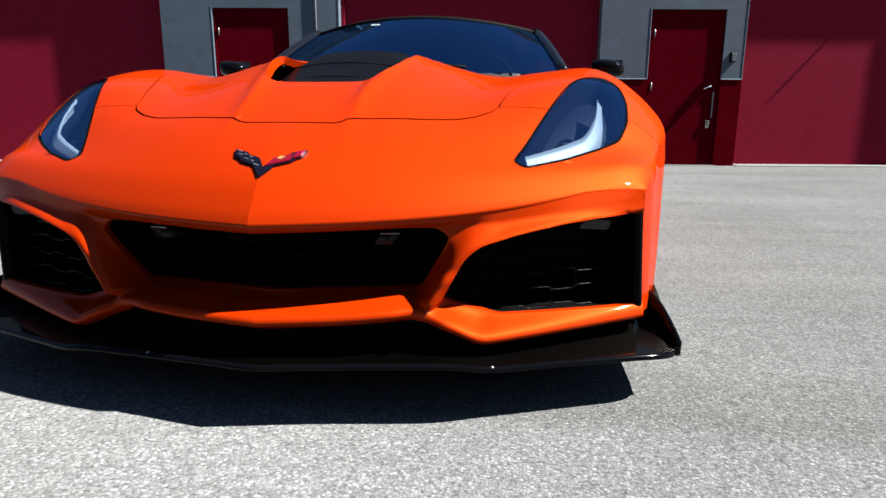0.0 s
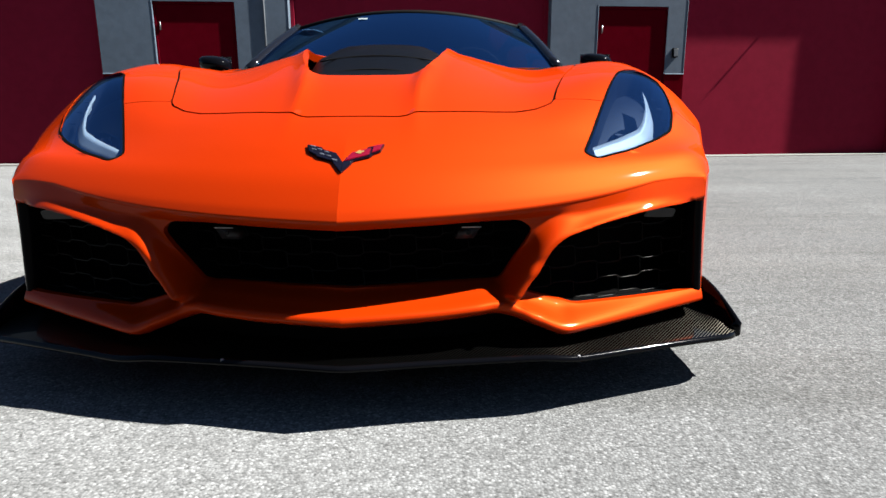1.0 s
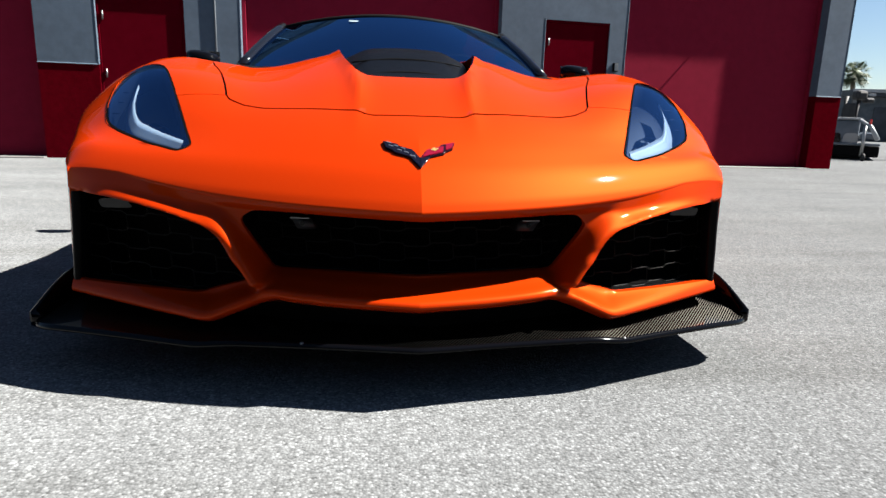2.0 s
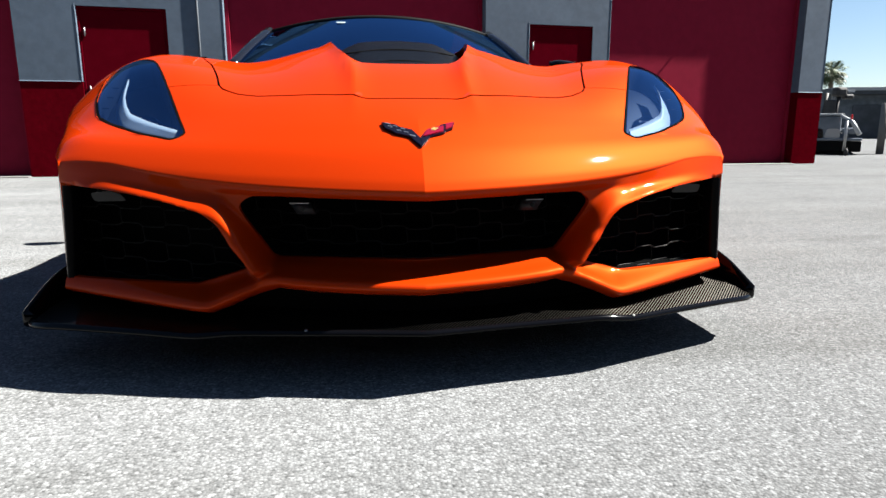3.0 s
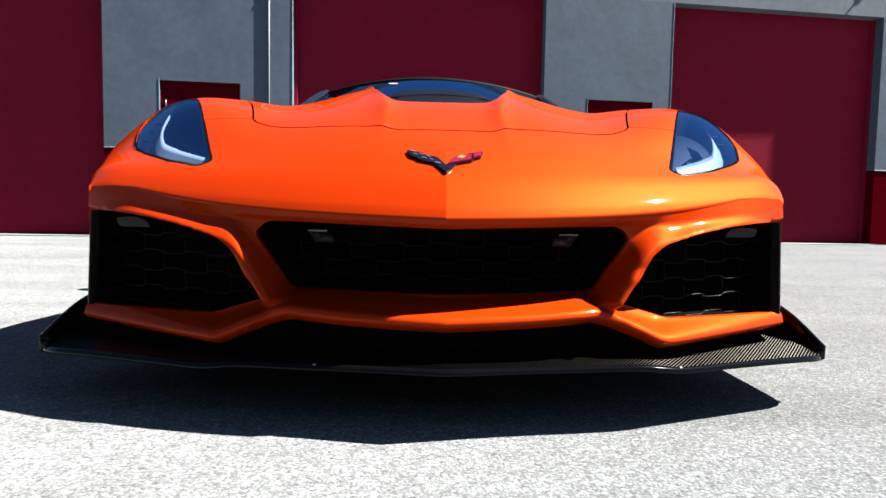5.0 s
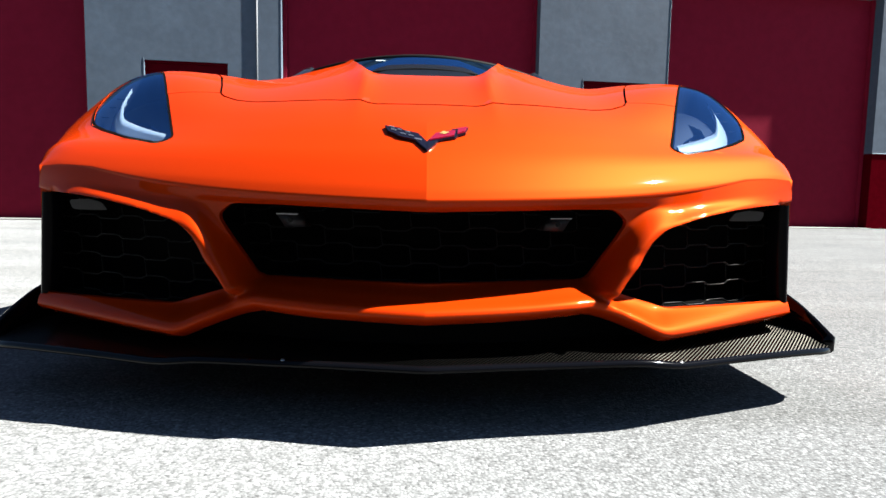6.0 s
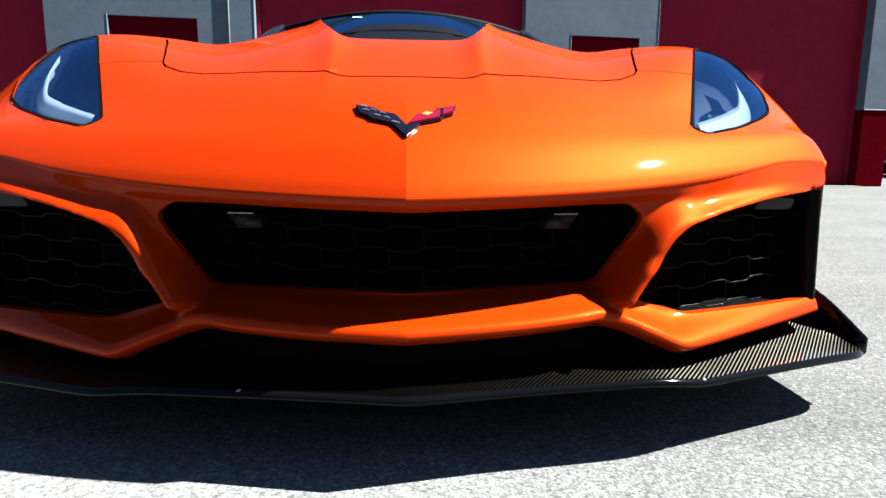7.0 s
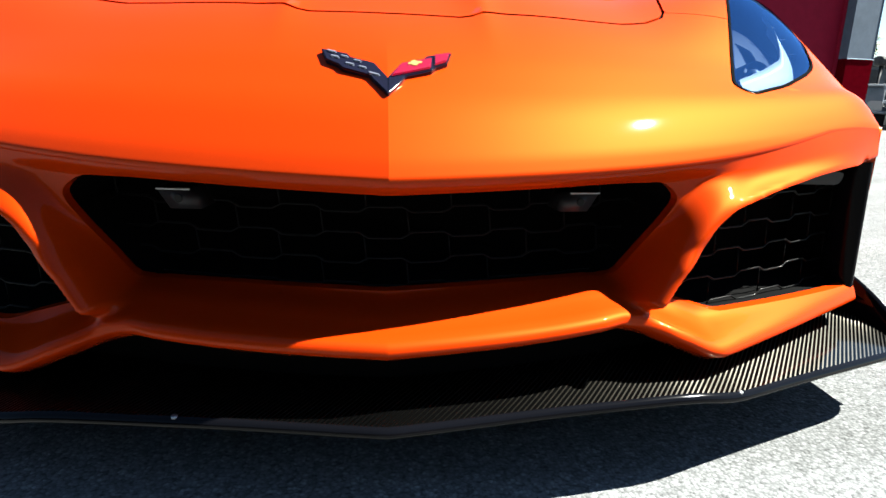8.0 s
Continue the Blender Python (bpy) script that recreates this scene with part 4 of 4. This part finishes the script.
# left: a steel bolt; right: a steel stud imitating a glint on the edge
for x in (-0.275, 0.535):
    bm = bmesh.new()
    tube(bm, [(x, brow(x) + 0.009, sole(x) + 0.006), (x, brow(x) + 0.007, sole(x) + 0.0115)], 0.0042, 10)
    part("bolt_and_glint", bm, STEEL, splitter, "small steel bolt at left, steel stud imitating a glint at right")

# headlamps
GUIDE_LINE = [(0.603, 0.187), (0.70, 0.257), (0.760, 0.307), (0.786, 0.354), (0.799, 0.40), (0.804, 0.475)]
for sgn in (1, -1):
    poly = LAMP if sgn > 0 else [(-x, y) for x, y in LAMP][::-1]
    inner = shrunk(poly, 0.0045)
    xs_ = [sgn * (0.54 + 0.009 * i) for i in range(41)]
    ys_ = [0.13 + 0.0135 * i for i in range(41)]
    patch = sheet([[(x, y, skin(x, y)) for x in xs_] for y in ys_])
    bmesh.ops.recalc_face_normals(patch, faces=patch.faces)
    if sum(f.normal.z for f in patch.faces) < 0:
        bmesh.ops.reverse_faces(patch, faces=patch.faces)
    for outline in (poly, inner):
        score(patch, outline)
    ring = kept(patch, lambda p: inside(poly, p.x, p.y) and not inside(inner, p.x, p.y))
    pane = kept(patch, lambda p: inside(inner, p.x, p.y))
    deep = pane.copy()
    for v in deep.verts:
        cx = 0.72 * sgn
        v.co = Vector((cx + (v.co.x - cx) * 0.97, v.co.y + 0.014, v.co.z - 0.078))
    rimmed(deep, 0.086, 0.0, (0, -0.16, 0.89))
    lamp = part("headlamp", deep, BUCKET, car, "swept headlamp with white light guide behind clear lens")
    for v in ring.verts:
        v.co += Vector((0, -0.0010, 0.0014))
    part("gasket", ring, DULLBLACK, lamp, "black lamp surround")
    lens = part("lens", pane, LENS, lamp, "clear lens")
    lens.visible_shadow = False
    patch.free()
    # light guide: a bent bar just under the lens
    fine = []
    for i in range(41):
        t = i / 40 * (len(GUIDE_LINE) - 1)
        k = min(int(t), len(GUIDE_LINE) - 2)
        u = t - k
        a, b = Vector(GUIDE_LINE[k]), Vector(GUIDE_LINE[k + 1])
        fine.append(a.lerp(b, u))
    for _ in range(6):
        fine = [fine[0]] + [(fine[i - 1] + 2 * fine[i] + fine[i + 1]) / 4 for i in range(1, 40)] + [fine[-1]]
    rows_ = []
    for i, p in enumerate(fine):
        d = (fine[min(i + 1, 40)] - fine[max(i - 1, 0)]).normalized()
        side_ = Vector((-d.y, d.x))
        wdt = (0.013 + 0.006 * step(0, 12, i)) * (1 - 0.50 * step(24, 40, i))
        row = []
        for e, dz in ((-0.5, 0.040), (-0.5, 0.021), (0.0, 0.016), (0.5, 0.0105), (1.0, 0.005), (1.0, 0.018)):
            q = p + side_ * e * wdt
            row.append((sgn * q.x, q.y, skin(q.x, q.y) - dz))
        rows_.append(row)
    bm = sheet(rows_)
    bmesh.ops.recalc_face_normals(bm, faces=bm.faces)
    part("light_guide", bm, GUIDE, lamp, "white L-shaped light guide")
    # projector and its bezel
    c = Vector((sgn * 0.705, 0.335, skin(0.705, 0.335) - 0.068))
    bm = bmesh.new()
    bmesh.ops.create_uvsphere(bm, u_segments=20, v_segments=12, radius=0.016, matrix=Matrix.Translation(c))
    part("projector", bm, REFLECTOR, lamp, "round projector lens")
    bm = bmesh.new()
    tube(bm, [c + Vector((sgn * 0.002, -0.012, 0.004)), c + Vector((0, 0.03, -0.012))], [0.028, 0.033], 24, False)
    part("bezel", bm, BUCKET, lamp)
    for i in range(3):
        p = Vector((sgn * 0.852, 0.44 + 0.045 * i, 0))
        z = skin(0.852, p.y) - 0.030
        part("marker_step", boxes((p.x - 0.010, p.x + 0.010, p.y, p.y + 0.005, z - 0.004, z), bevel=0.001), REFLECTOR, lamp, "small ribbed marker", False)

# emblem: a plain winged V, dark on one side and red on the other
WING = [(0.0, -0.003), (0.0180, 0.022), (0.0236, 0.032), (0.059, 0.0475), (0.064, 0.0545), (0.0810, 0.0655), (0.089, 0.089), (0.053, 0.077), (0.049, 0.070), (0.0175, 0.057), (0.0, 0.028)]


def wing(poly, sgn, z0, z1):
    bm = bmesh.new()
    prism(bm, [(sgn * x, y) for x, y in poly], "z", z0, z1)
    bmesh.ops.bevel(bm, geom=[e for e in bm.edges], offset=0.0012, segments=2, affect="EDGES")
    bmesh.ops.triangulate(bm, faces=[f for f in bm.faces if len(f.verts) > 4])
    for v in bm.verts:
        x, y, z = v.co.x, -0.016 + 0.94 * v.co.y, v.co.z
        v.co = Vector((x, y - 0.55 * z, 0.5 * skin(x, y) + 0.5 * (skin(0.0, -0.016) + 0.66 * (y + 0.016)) + 0.84 * z + 0.001))
    return bm


emblem = part("emblem", wing(WING, 1, -0.007, 0.005), DARKCHROME, car, "dark winged V emblem with one red panel", False)
part("emblem_wing", wing(WING, -1, -0.007, 0.005), DARKCHROME, emblem, "", False)
part("emblem_panel", wing([(0.004, 0.0275), (0.021, 0.0345), (0.057, 0.0495), (0.0605, 0.0715), (0.018, 0.0545)], 1, 0.004, 0.0078), EMBLEM_RED, emblem, "red panel", False)
part("emblem_panel", wing([(0.0625, 0.0562), (0.0800, 0.0667), (0.0862, 0.0858), (0.064, 0.0778)], 1, 0.004, 0.0078), EMBLEM_RED, emblem, "red panel", False)
for x, y, n in ((0.010, 0.0275, 1.2), (0.027, 0.042, 0.9), (0.043, 0.049, 1.0), (0.034, 0.055, 0.9), (0.063, 0.0645, 1.0), (0.051, 0.0645, 0.9), (0.067, 0.075, 1.1)):
    part("emblem_panel", wing([(x, y), (x + 0.012 * n, y + 0.0045 * n), (x + 0.0125 * n, y + 0.0095 * n), (x + 0.0005, y + 0.005)], -1, 0.004, 0.0068), BADGEGREY, emblem, "small grey bar", False)
CROSS = [(0.027, 0.0505), (0.033, 0.0520), (0.034, 0.0490), (0.0405, 0.0512), (0.040, 0.0545), (0.047, 0.0565), (0.0455, 0.060), (0.039, 0.0583), (0.038, 0.0615), (0.0315, 0.0595), (0.032, 0.0560), (0.0265, 0.0542)]
part("emblem_panel", wing(CROSS, 1, 0.0075, 0.0086), BRASS, emblem, "small pale gold cross", False)

# scoop cover inside the bonnet opening
# added blocker: keeps sun from passing through the hollow body to the ground
part("sun_block_sheet", boxes((-0.60, 0.60, 0.47, 1.32, 0.54, 0.56), bevel=0.004), DULLBLACK, car, "black sheet added to stop sun leaking through the scoop", False)
pts = []
for j in range(15):
    y = 0.475 + 0.66 * j / 14
    w = -0.010 + table([(0.47, 0.166), (0.49, 0.175), (0.58, 0.199), (0.70, 0.222), (0.85, 0.230), (1.05, 0.227), (1.14, 0.208)], y)
    pts.append([(w * (i / 10 - 1), y, 0.770 + 0.150 * step(0.40, 1.05, y) + 0.018 * (1 - (i / 10 - 1) ** 2) - 0.028 * step(0.55, 1.1, abs(i / 10 - 1)) * step(0.5, 0.8, y)) for i in range(21)])
pts.insert(0, [(p[0], 0.470, 0.735) for p in pts[0]])
cover = part("engine_cover", sheet(pts), COVER, car, "carbon engine cover showing through the bonnet scoop")
for j in range(2):
    y = 0.60 + 0.16 * j
    w = 0.13 + 0.06 * step(0.47, 0.75, y)
    z = 0.770 + 0.150 * step(0.40, 1.05, y)
    bm = bmesh.new()
    tube(bm, [(w * (i / 6 - 1), y, z + 0.018 * (1 - (i / 6 - 1) ** 2) + 0.001) for i in range(13)], 0.0025, 6)
    part("cover_rib", bm, BLACK, cover)

# cabin
def screen(a, b):
    foot = Vector((0.785 * a, 1.50 + 0.42 * a * a, 0.888 + 0.02 * a * a))
    head = Vector((0.65 * a, 2.26 + 0.22 * a * a, 1.236 - 0.058 * a * a))
    p = foot.lerp(head, b)
    p.z += 0.012 * math.sin(math.pi * b)
    return p


A_ = [i / 12 - 1 for i in range(25)]
ws = part("windscreen", sheet([[screen(a, b / 10) for a in A_] for b in range(11)]), SCREEN, car, "raked tinted windscreen")
ws.visible_shadow = False
for sgn in (1, -1):
    bm = bmesh.new()
    tube(bm, [screen(sgn, k / 8) + Vector((sgn * 0.012, 0.02, 0.0)) for k in range(9)], [0.03] * 9, 10)
    part("windscreen_pillar", bm, GLOSS, car, "gloss black windscreen pillar")
bm = bmesh.new()
tube(bm, [screen(a, 1.0) + Vector((0, 0.015, -0.004)) for a in A_], 0.024, 8, True, 0.7)
part("header_rail", bm, BLACK, car, "black windscreen header")


def roof(a, b):
    p = screen(a, 1.0)
    back = Vector((0.50 * a, 3.35 + 0.1 * a * a, 1.09 - 0.09 * a * a))
    q = p.lerp(back, b)
    q.z += 0.025 * math.sin(math.pi * b ** 0.8) * (1 - 0.45 * a * a)
    return q


part("roof_panel", sheet([[roof(a, b / 12) for a in A_] for b in range(10)]), GLOSS, car, "gloss black roof panel")
rear = lambda a, b: roof(a, 0.75).lerp(Vector((0.62 * a, 4.1, 0.935)), b)
part("rear_window", sheet([[rear(a, b / 6) for a in A_] for b in range(7)]), SCREEN, car, "sloping tinted rear window")
for sgn in (1, -1):
    top = [screen(sgn, 1.0)] + [roof(sgn, b / 12) for b in range(1, 10)]
    foot = [(sgn * (0.80 + 0.05 * min(k / 3, 1)), 1.95 + 0.17 * k, 0.90) for k in range(10)]
    rows_ = [[Vector(f).lerp(t, w) + Vector((sgn * 0.02 * math.sin(math.pi * w), 0, 0)) for f, t in zip(foot, top)] for w in (0, 0.25, 0.5, 0.75, 1)]
    sw = part("side_window", sheet(rows_), SCREEN, car, "tinted side window")
    sw.visible_shadow = False
    quarter = sheet([[Vector((sgn * 0.85, 3.48, 0.90)), Vector((sgn * 0.80, 3.9, 0.92)), Vector((sgn * 0.64, 4.1, 0.935))], [roof(sgn, 0.75), rear(sgn, 0.4), rear(sgn, 0.95)]])
    part("rear_quarter", quarter, PAINT, car)
    # door mirrors on stalks
    bm = bmesh.new()
    tube(bm, [(sgn * 0.86, 2.10, 0.875), (sgn * 0.93, 2.09, 0.909), (sgn * 0.985, 2.085, 0.928)], [0.02, 0.016, 0.02], 8, True, 0.6)
    stalk = part("door_mirror", bm, GLOSS, car, "gloss black door mirror on a stalk")
    bm = bmesh.new()
    bmesh.ops.create_uvsphere(bm, u_segments=24, v_segments=14, radius=1.0)
    for v in bm.verts:
        x, y, z = v.co
        y = max(y, -1.0) if y < 0 else y * 0.35
        v.co = Vector((sgn * (1.03 + 0.086 * math.copysign(abs(x) ** 0.8, x)), 2.10 + 0.075 * y, 0.948 + 0.045 * math.copysign(abs(z) ** 0.75, z) - 0.012 * x * sgn))
    part("mirror_cap", bm, EDGE, stalk, "gloss black mirror cap")
    part("mirror_glass", sheet([[(sgn * (0.95 + 0.04 * i), 2.128, 0.917 + 0.025 * j) for i in range(5)] for j in range(4)]), CHROME, stalk)
part("sticker", sheet([[screen(-0.385, 0.845 + 0.035 * j) + Vector((0.013 * i, -0.006, 0.005)) for i in range(6)] for j in range(2)]), STICKER, ws, "small white toll sticker")

# cabin lining
part("dashboard", sheet([[(0.74 * a, 1.62 + 0.36 * a * a + d, z - 0.05 * a * a) for a in A_] for d, z in ((0.0, 0.86), (0.2, 0.93), (0.34, 0.925), (0.40, 0.86), (0.42, 0.6))]), INTERIOR, car, "black dashboard")
for sgn in (1, -1):
    bm = boxes((sgn * 0.36 - 0.24, sgn * 0.36 + 0.24, 2.35, 2.85, 0.35, 0.52), bevel=0.05)
    seat = part("seat", bm, INTERIOR, car, "black bucket seat")
    bm = boxes((sgn * 0.36 - 0.23, sgn * 0.36 + 0.23, 2.80, 2.93, 0.50, 0.98), bevel=0.05)
    box(bm, sgn * 0.36 - 0.13, sgn * 0.36 + 0.13, 2.88, 2.96, 0.96, 1.10, bevel=0.03)
    part("backrest", bm, INTERIOR, seat)
bm = bmesh.new()
tube(bm, [(0.36 + 0.18 * math.cos(t), 2.16 + 0.05 * math.sin(t), 0.86 + 0.17 * math.sin(t)) for t in (2 * math.pi * j / 32 for j in range(33))], 0.014, 8, False, 1.0, (0, 1, 0))
part("steering_wheel", bm, INTERIOR, car, "black steering wheel")
for x0, x1 in ((-0.05, 0.42), (-0.55, -0.10)):
    bm = bmesh.new()
    tube(bm, [screen(x0 + (x1 - x0) * k / 8, 0.02 + 0.03 * math.sin(math.pi * k / 8)) + Vector((0, -0.01, 0.02)) for k in range(9)], 0.007, 6)
    part("wiper", bm, BLACK, car, "black wiper arm")
part("cabin_floor", boxes((-0.75, 0.75, 1.7, 3.6, 0.30, 0.34), bevel=0.01), INTERIOR, car, "", False)
part("cabin_rear", boxes((-0.75, 0.75, 3.0, 3.05, 0.30, 0.95), bevel=0.01), INTERIOR, car, "", False)


# ---- what stands beyond the building's corner ----
def way(az, dist, z=0.0):
    """A place seen from the yard: degrees from straight ahead, metres off."""
    return Vector((-0.14 + dist * math.sin(radians(az)), -1.43 + dist * math.cos(radians(az)), z))


LEAF = speckled("palm_leaf", (0.022, 0.042, 0.010), (0.065, 0.09, 0.03), 6, 0.6, 0.2, 0.01)
BARK = speckled("palm_bark", (0.10, 0.075, 0.05), (0.20, 0.16, 0.12), 9, 0.9, 0.6, 0.03)
DARKROOF = speckled("dark_metal_roof", (0.02, 0.025, 0.03), (0.035, 0.04, 0.05), 2, 0.6)
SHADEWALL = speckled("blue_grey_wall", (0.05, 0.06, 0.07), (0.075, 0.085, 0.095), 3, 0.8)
WHITEPAINT = speckled("white_enamel", (0.20, 0.21, 0.22), (0.26, 0.265, 0.27), 15, 0.35, 0.05, 0.002, 2.0, 0.12)
BLUEGREY = speckled("grey_blue_panel", (0.075, 0.088, 0.105), (0.105, 0.118, 0.135), 5, 0.22, 0.05, 0.003)
IRON = speckled("painted_iron", (0.010, 0.010, 0.011), (0.022, 0.021, 0.020), 9, 0.6)
REDLAMP = material("red_lamp", (0.4, 0.01, 0.01), 0.2, 0.0, 0.5)


def palm(base, tall, crown):
    rng = random.Random(4)
    ob = thing("palm_tree", base, "tall palm with a ragged round green crown", "palm tree")
    bm = bmesh.new()
    n = 10
    tube(bm, [base + Vector((0.12 * math.sin(k * 0.4), 0.05 * k / n, tall * k / n)) for k in range(n + 1)], [0.24 - 0.09 * k / n for k in range(n + 1)], 10)
    part("trunk", bm, BARK, ob)
    top = base + Vector((0.12 * math.sin(4.0), 0.05, tall))
    bm = bmesh.new()
    for i in range(80):
        az, el = rng.uniform(0, 2 * math.pi), rng.uniform(-0.9, 1.35)
        d = Vector((math.cos(az) * math.cos(el), math.sin(az) * math.cos(el), math.sin(el)))
        side_ = d.cross(Vector((0, 0, 1)))
        side_ = side_.normalized() if side_.length > 0.05 else Vector((1, 0, 0))
        ln = crown * rng.uniform(0.75, 1.1)
        stem = [top + d * ln * t + Vector((0, 0, -0.55 * ln * t * t)) for t in (0, 0.3, 0.55)]
        tube(bm, stem, [0.03, 0.022, 0.012], 4)
        hub = stem[-1]
        for j in range(13):
            a = radians(-78 + 13 * j)
            lf = (d * math.cos(a) + side_ * math.sin(a)).normalized()
            tip = hub + lf * ln * 0.52 + Vector((0, 0, -0.20 * ln * rng.uniform(0.5, 1.3)))
            mid = hub + lf * ln * 0.28
            wd = lf.cross(Vector((0, 0, 1))) * 0.035
            vs = [bm.verts.new(p) for p in (hub, mid + wd, tip, mid - wd)]
            bm.faces.new(vs)
    part("crown", bm, LEAF, ob, "fan leaves, green with dry tips", False)
    return ob


palm(way(38.95, 58, 0.05), 5.0, 1.25)

shed = thing("workshop_building", way(46, 42, 0.05), "low dark workshop building with white roof edge", "building")
SM = Matrix.Translation(way(43.5, 44, 0.05)) @ Matrix.Rotation(radians(-12), 4, "Z")
part("wall", boxes((-3.9, 18, 0, 10, 0, 2.45), m=SM, bevel=0.02), SHADEWALL, shed, "", False)
part("roof", boxes((-4.1, 18.3, -0.5, 10.3, 2.45, 2.80), m=SM, bevel=0.03), DARKROOF, shed, "dark metal roof", False)
part("fascia_board", boxes((-4.12, 18.3, -0.56, -0.505, 2.66, 2.84), m=SM, bevel=0.01), WHITEPAINT, shed, "thin white roof edge", False)
for i in range(5):
    u = -2.6 + 3.4 * i
    part("roller_door", boxes((u, u + 2.4, -0.04, 0.05, 0, 1.9), m=SM, bevel=0.01), DARKROOF, shed, "", False)
for i in range(6):
    part("post", boxes((-4.0 + 3.5 * i, -3.82 + 3.5 * i, -0.5, -0.32, 0, 2.45), m=SM, bevel=0.01), CONCRETE, shed, "", False)

# a small trailer on its jack wheel
tm = Matrix.Translation(way(39.2, 15.6, 0.05)) @ Matrix.Rotation(radians(-38), 4, "Z")
trailer = thing("utility_trailer", way(39.2, 15.6, 0.05), "small white trailer with grey panels standing on its jack", "trailer")
part("body", boxes((-0.95, 0.22, 0.35, 2.8, 0.30, 0.84), m=tm, bevel=0.05), BLUEGREY, trailer, "", False)
part("top_rim", boxes((-0.97, 0.26, 0.30, 2.82, 0.842, 0.885), m=tm, bevel=0.012), WHITEPAINT, trailer, "white top rim", False)
part("skirt", boxes((-0.95, 0.62, 0.28, 2.7, 0.07, 0.30), m=tm, bevel=0.03), BLACK, trailer, "dark underside", False)
part("bumper_bar", boxes((-0.9, 0.62, 0.22, 0.30, 0.305, 0.36), m=tm, bevel=0.02), BLUEGREY, trailer, "grey cross bar", False)
for x in (-0.24, 0.07):
    bm = bmesh.new()
    prism(bm, rounded([(x - 0.15, 0.36), (x + 0.15, 0.36), (x + 0.13, 0.56), (x - 0.10, 0.56)], 0.05), "y", 0.325, 0.352, tm)
    part("port", bm, GLOSS if x < 0 else STEEL, trailer, "dark rounded port", False)
bm = bmesh.new()
tube(bm, [tm @ Vector(p) for p in ((0.20, 0.2, 0.84), (0.40, 0.0, 0.70), (0.54, -0.1, 0.44))], [0.03, 0.04, 0.05], 8)
part("draw_bar", bm, WHITEPAINT, trailer, "white draw bar")
part("tail_lamp", boxes((0.36, 0.40, 0.00, 0.06, 0.74, 0.85), m=tm, bevel=0.015), REDLAMP, trailer, "red lamp", False)
part("mud_guard", boxes((0.24, 0.56, 0.30, 1.4, 0.44, 0.58), m=tm, bevel=0.05), BLUEGREY, trailer, "grey mud guard", False)
bm = bmesh.new()
tube(bm, [tm @ Vector((0.30, -0.05, 0.10)), tm @ Vector((0.30, -0.05, 0.72))], 0.032, 10)
jack = part("jack", bm, STEEL, trailer, "steel jack post")
bm = bmesh.new()
wc = tm @ Vector((0.34, -0.05, 0.075))
ax = (tm.to_3x3() @ Vector((1, 0.3, 0))).normalized()
tube(bm, [wc - ax * 0.025, wc - ax * 0.02, wc + ax * 0.02, wc + ax * 0.025], [0.05, 0.078, 0.078, 0.05], 20)
part("jack_wheel", bm, RUBBER, jack, "small black wheel")
bm = bmesh.new()
tube(bm, [tm @ Vector((-0.32, 0.6, 0.88)), tm @ Vector((-0.32, 0.6, 1.16))], [0.05, 0.03], 10)
part("stack", bm, WHITEPAINT, trailer, "white upright cap")

# a dark rack with a winch standing behind the trailer
rack = thing("winch_stand", way(39.6, 19, 0.05), "dark steel winch stand behind the trailer", "stand")
rm = Matrix.Translation(way(39.6, 19, 0.05))
for x in (-0.35, 0.0):
    bm = bmesh.new()
    tube(bm, [rm @ Vector((x - 0.1, 0, 0)), rm @ Vector((x, 0, 1.45))], 0.05, 8)
    part("leg", bm, IRON, rack)
part("winch", boxes((-0.16, 0.14, -0.13, 0.13, 1.36, 1.60), m=rm, bevel=0.07), IRON, rack, "", False)
part("motor", boxes((0.12, 0.36, -0.09, 0.09, 1.30, 1.42), m=rm, bevel=0.04), IRON, rack, "", False)
part("guard", boxes((-0.42, -0.10, -0.06, 0.0, 0.55, 1.28), m=rm, bevel=0.02), IRON, rack, "", False)
part("nameplate", boxes((0.12, 0.30, -0.15, -0.132, 1.46, 1.52), m=rm, bevel=0.004), WHITEPAINT, rack, "small white plate", False)
for i, az in enumerate((42.6, 43.3)):
    b = way(az, 17, 0.05)
    bm = bmesh.new()
    tube(bm, [b, b + Vector((0, 0, 1.12))], 0.075, 12)
    po = tagged(link_mesh("bollard", bm, CONCRETE), "pale concrete bollard standing on the asphalt", "bollard", "bollards beside the yard")
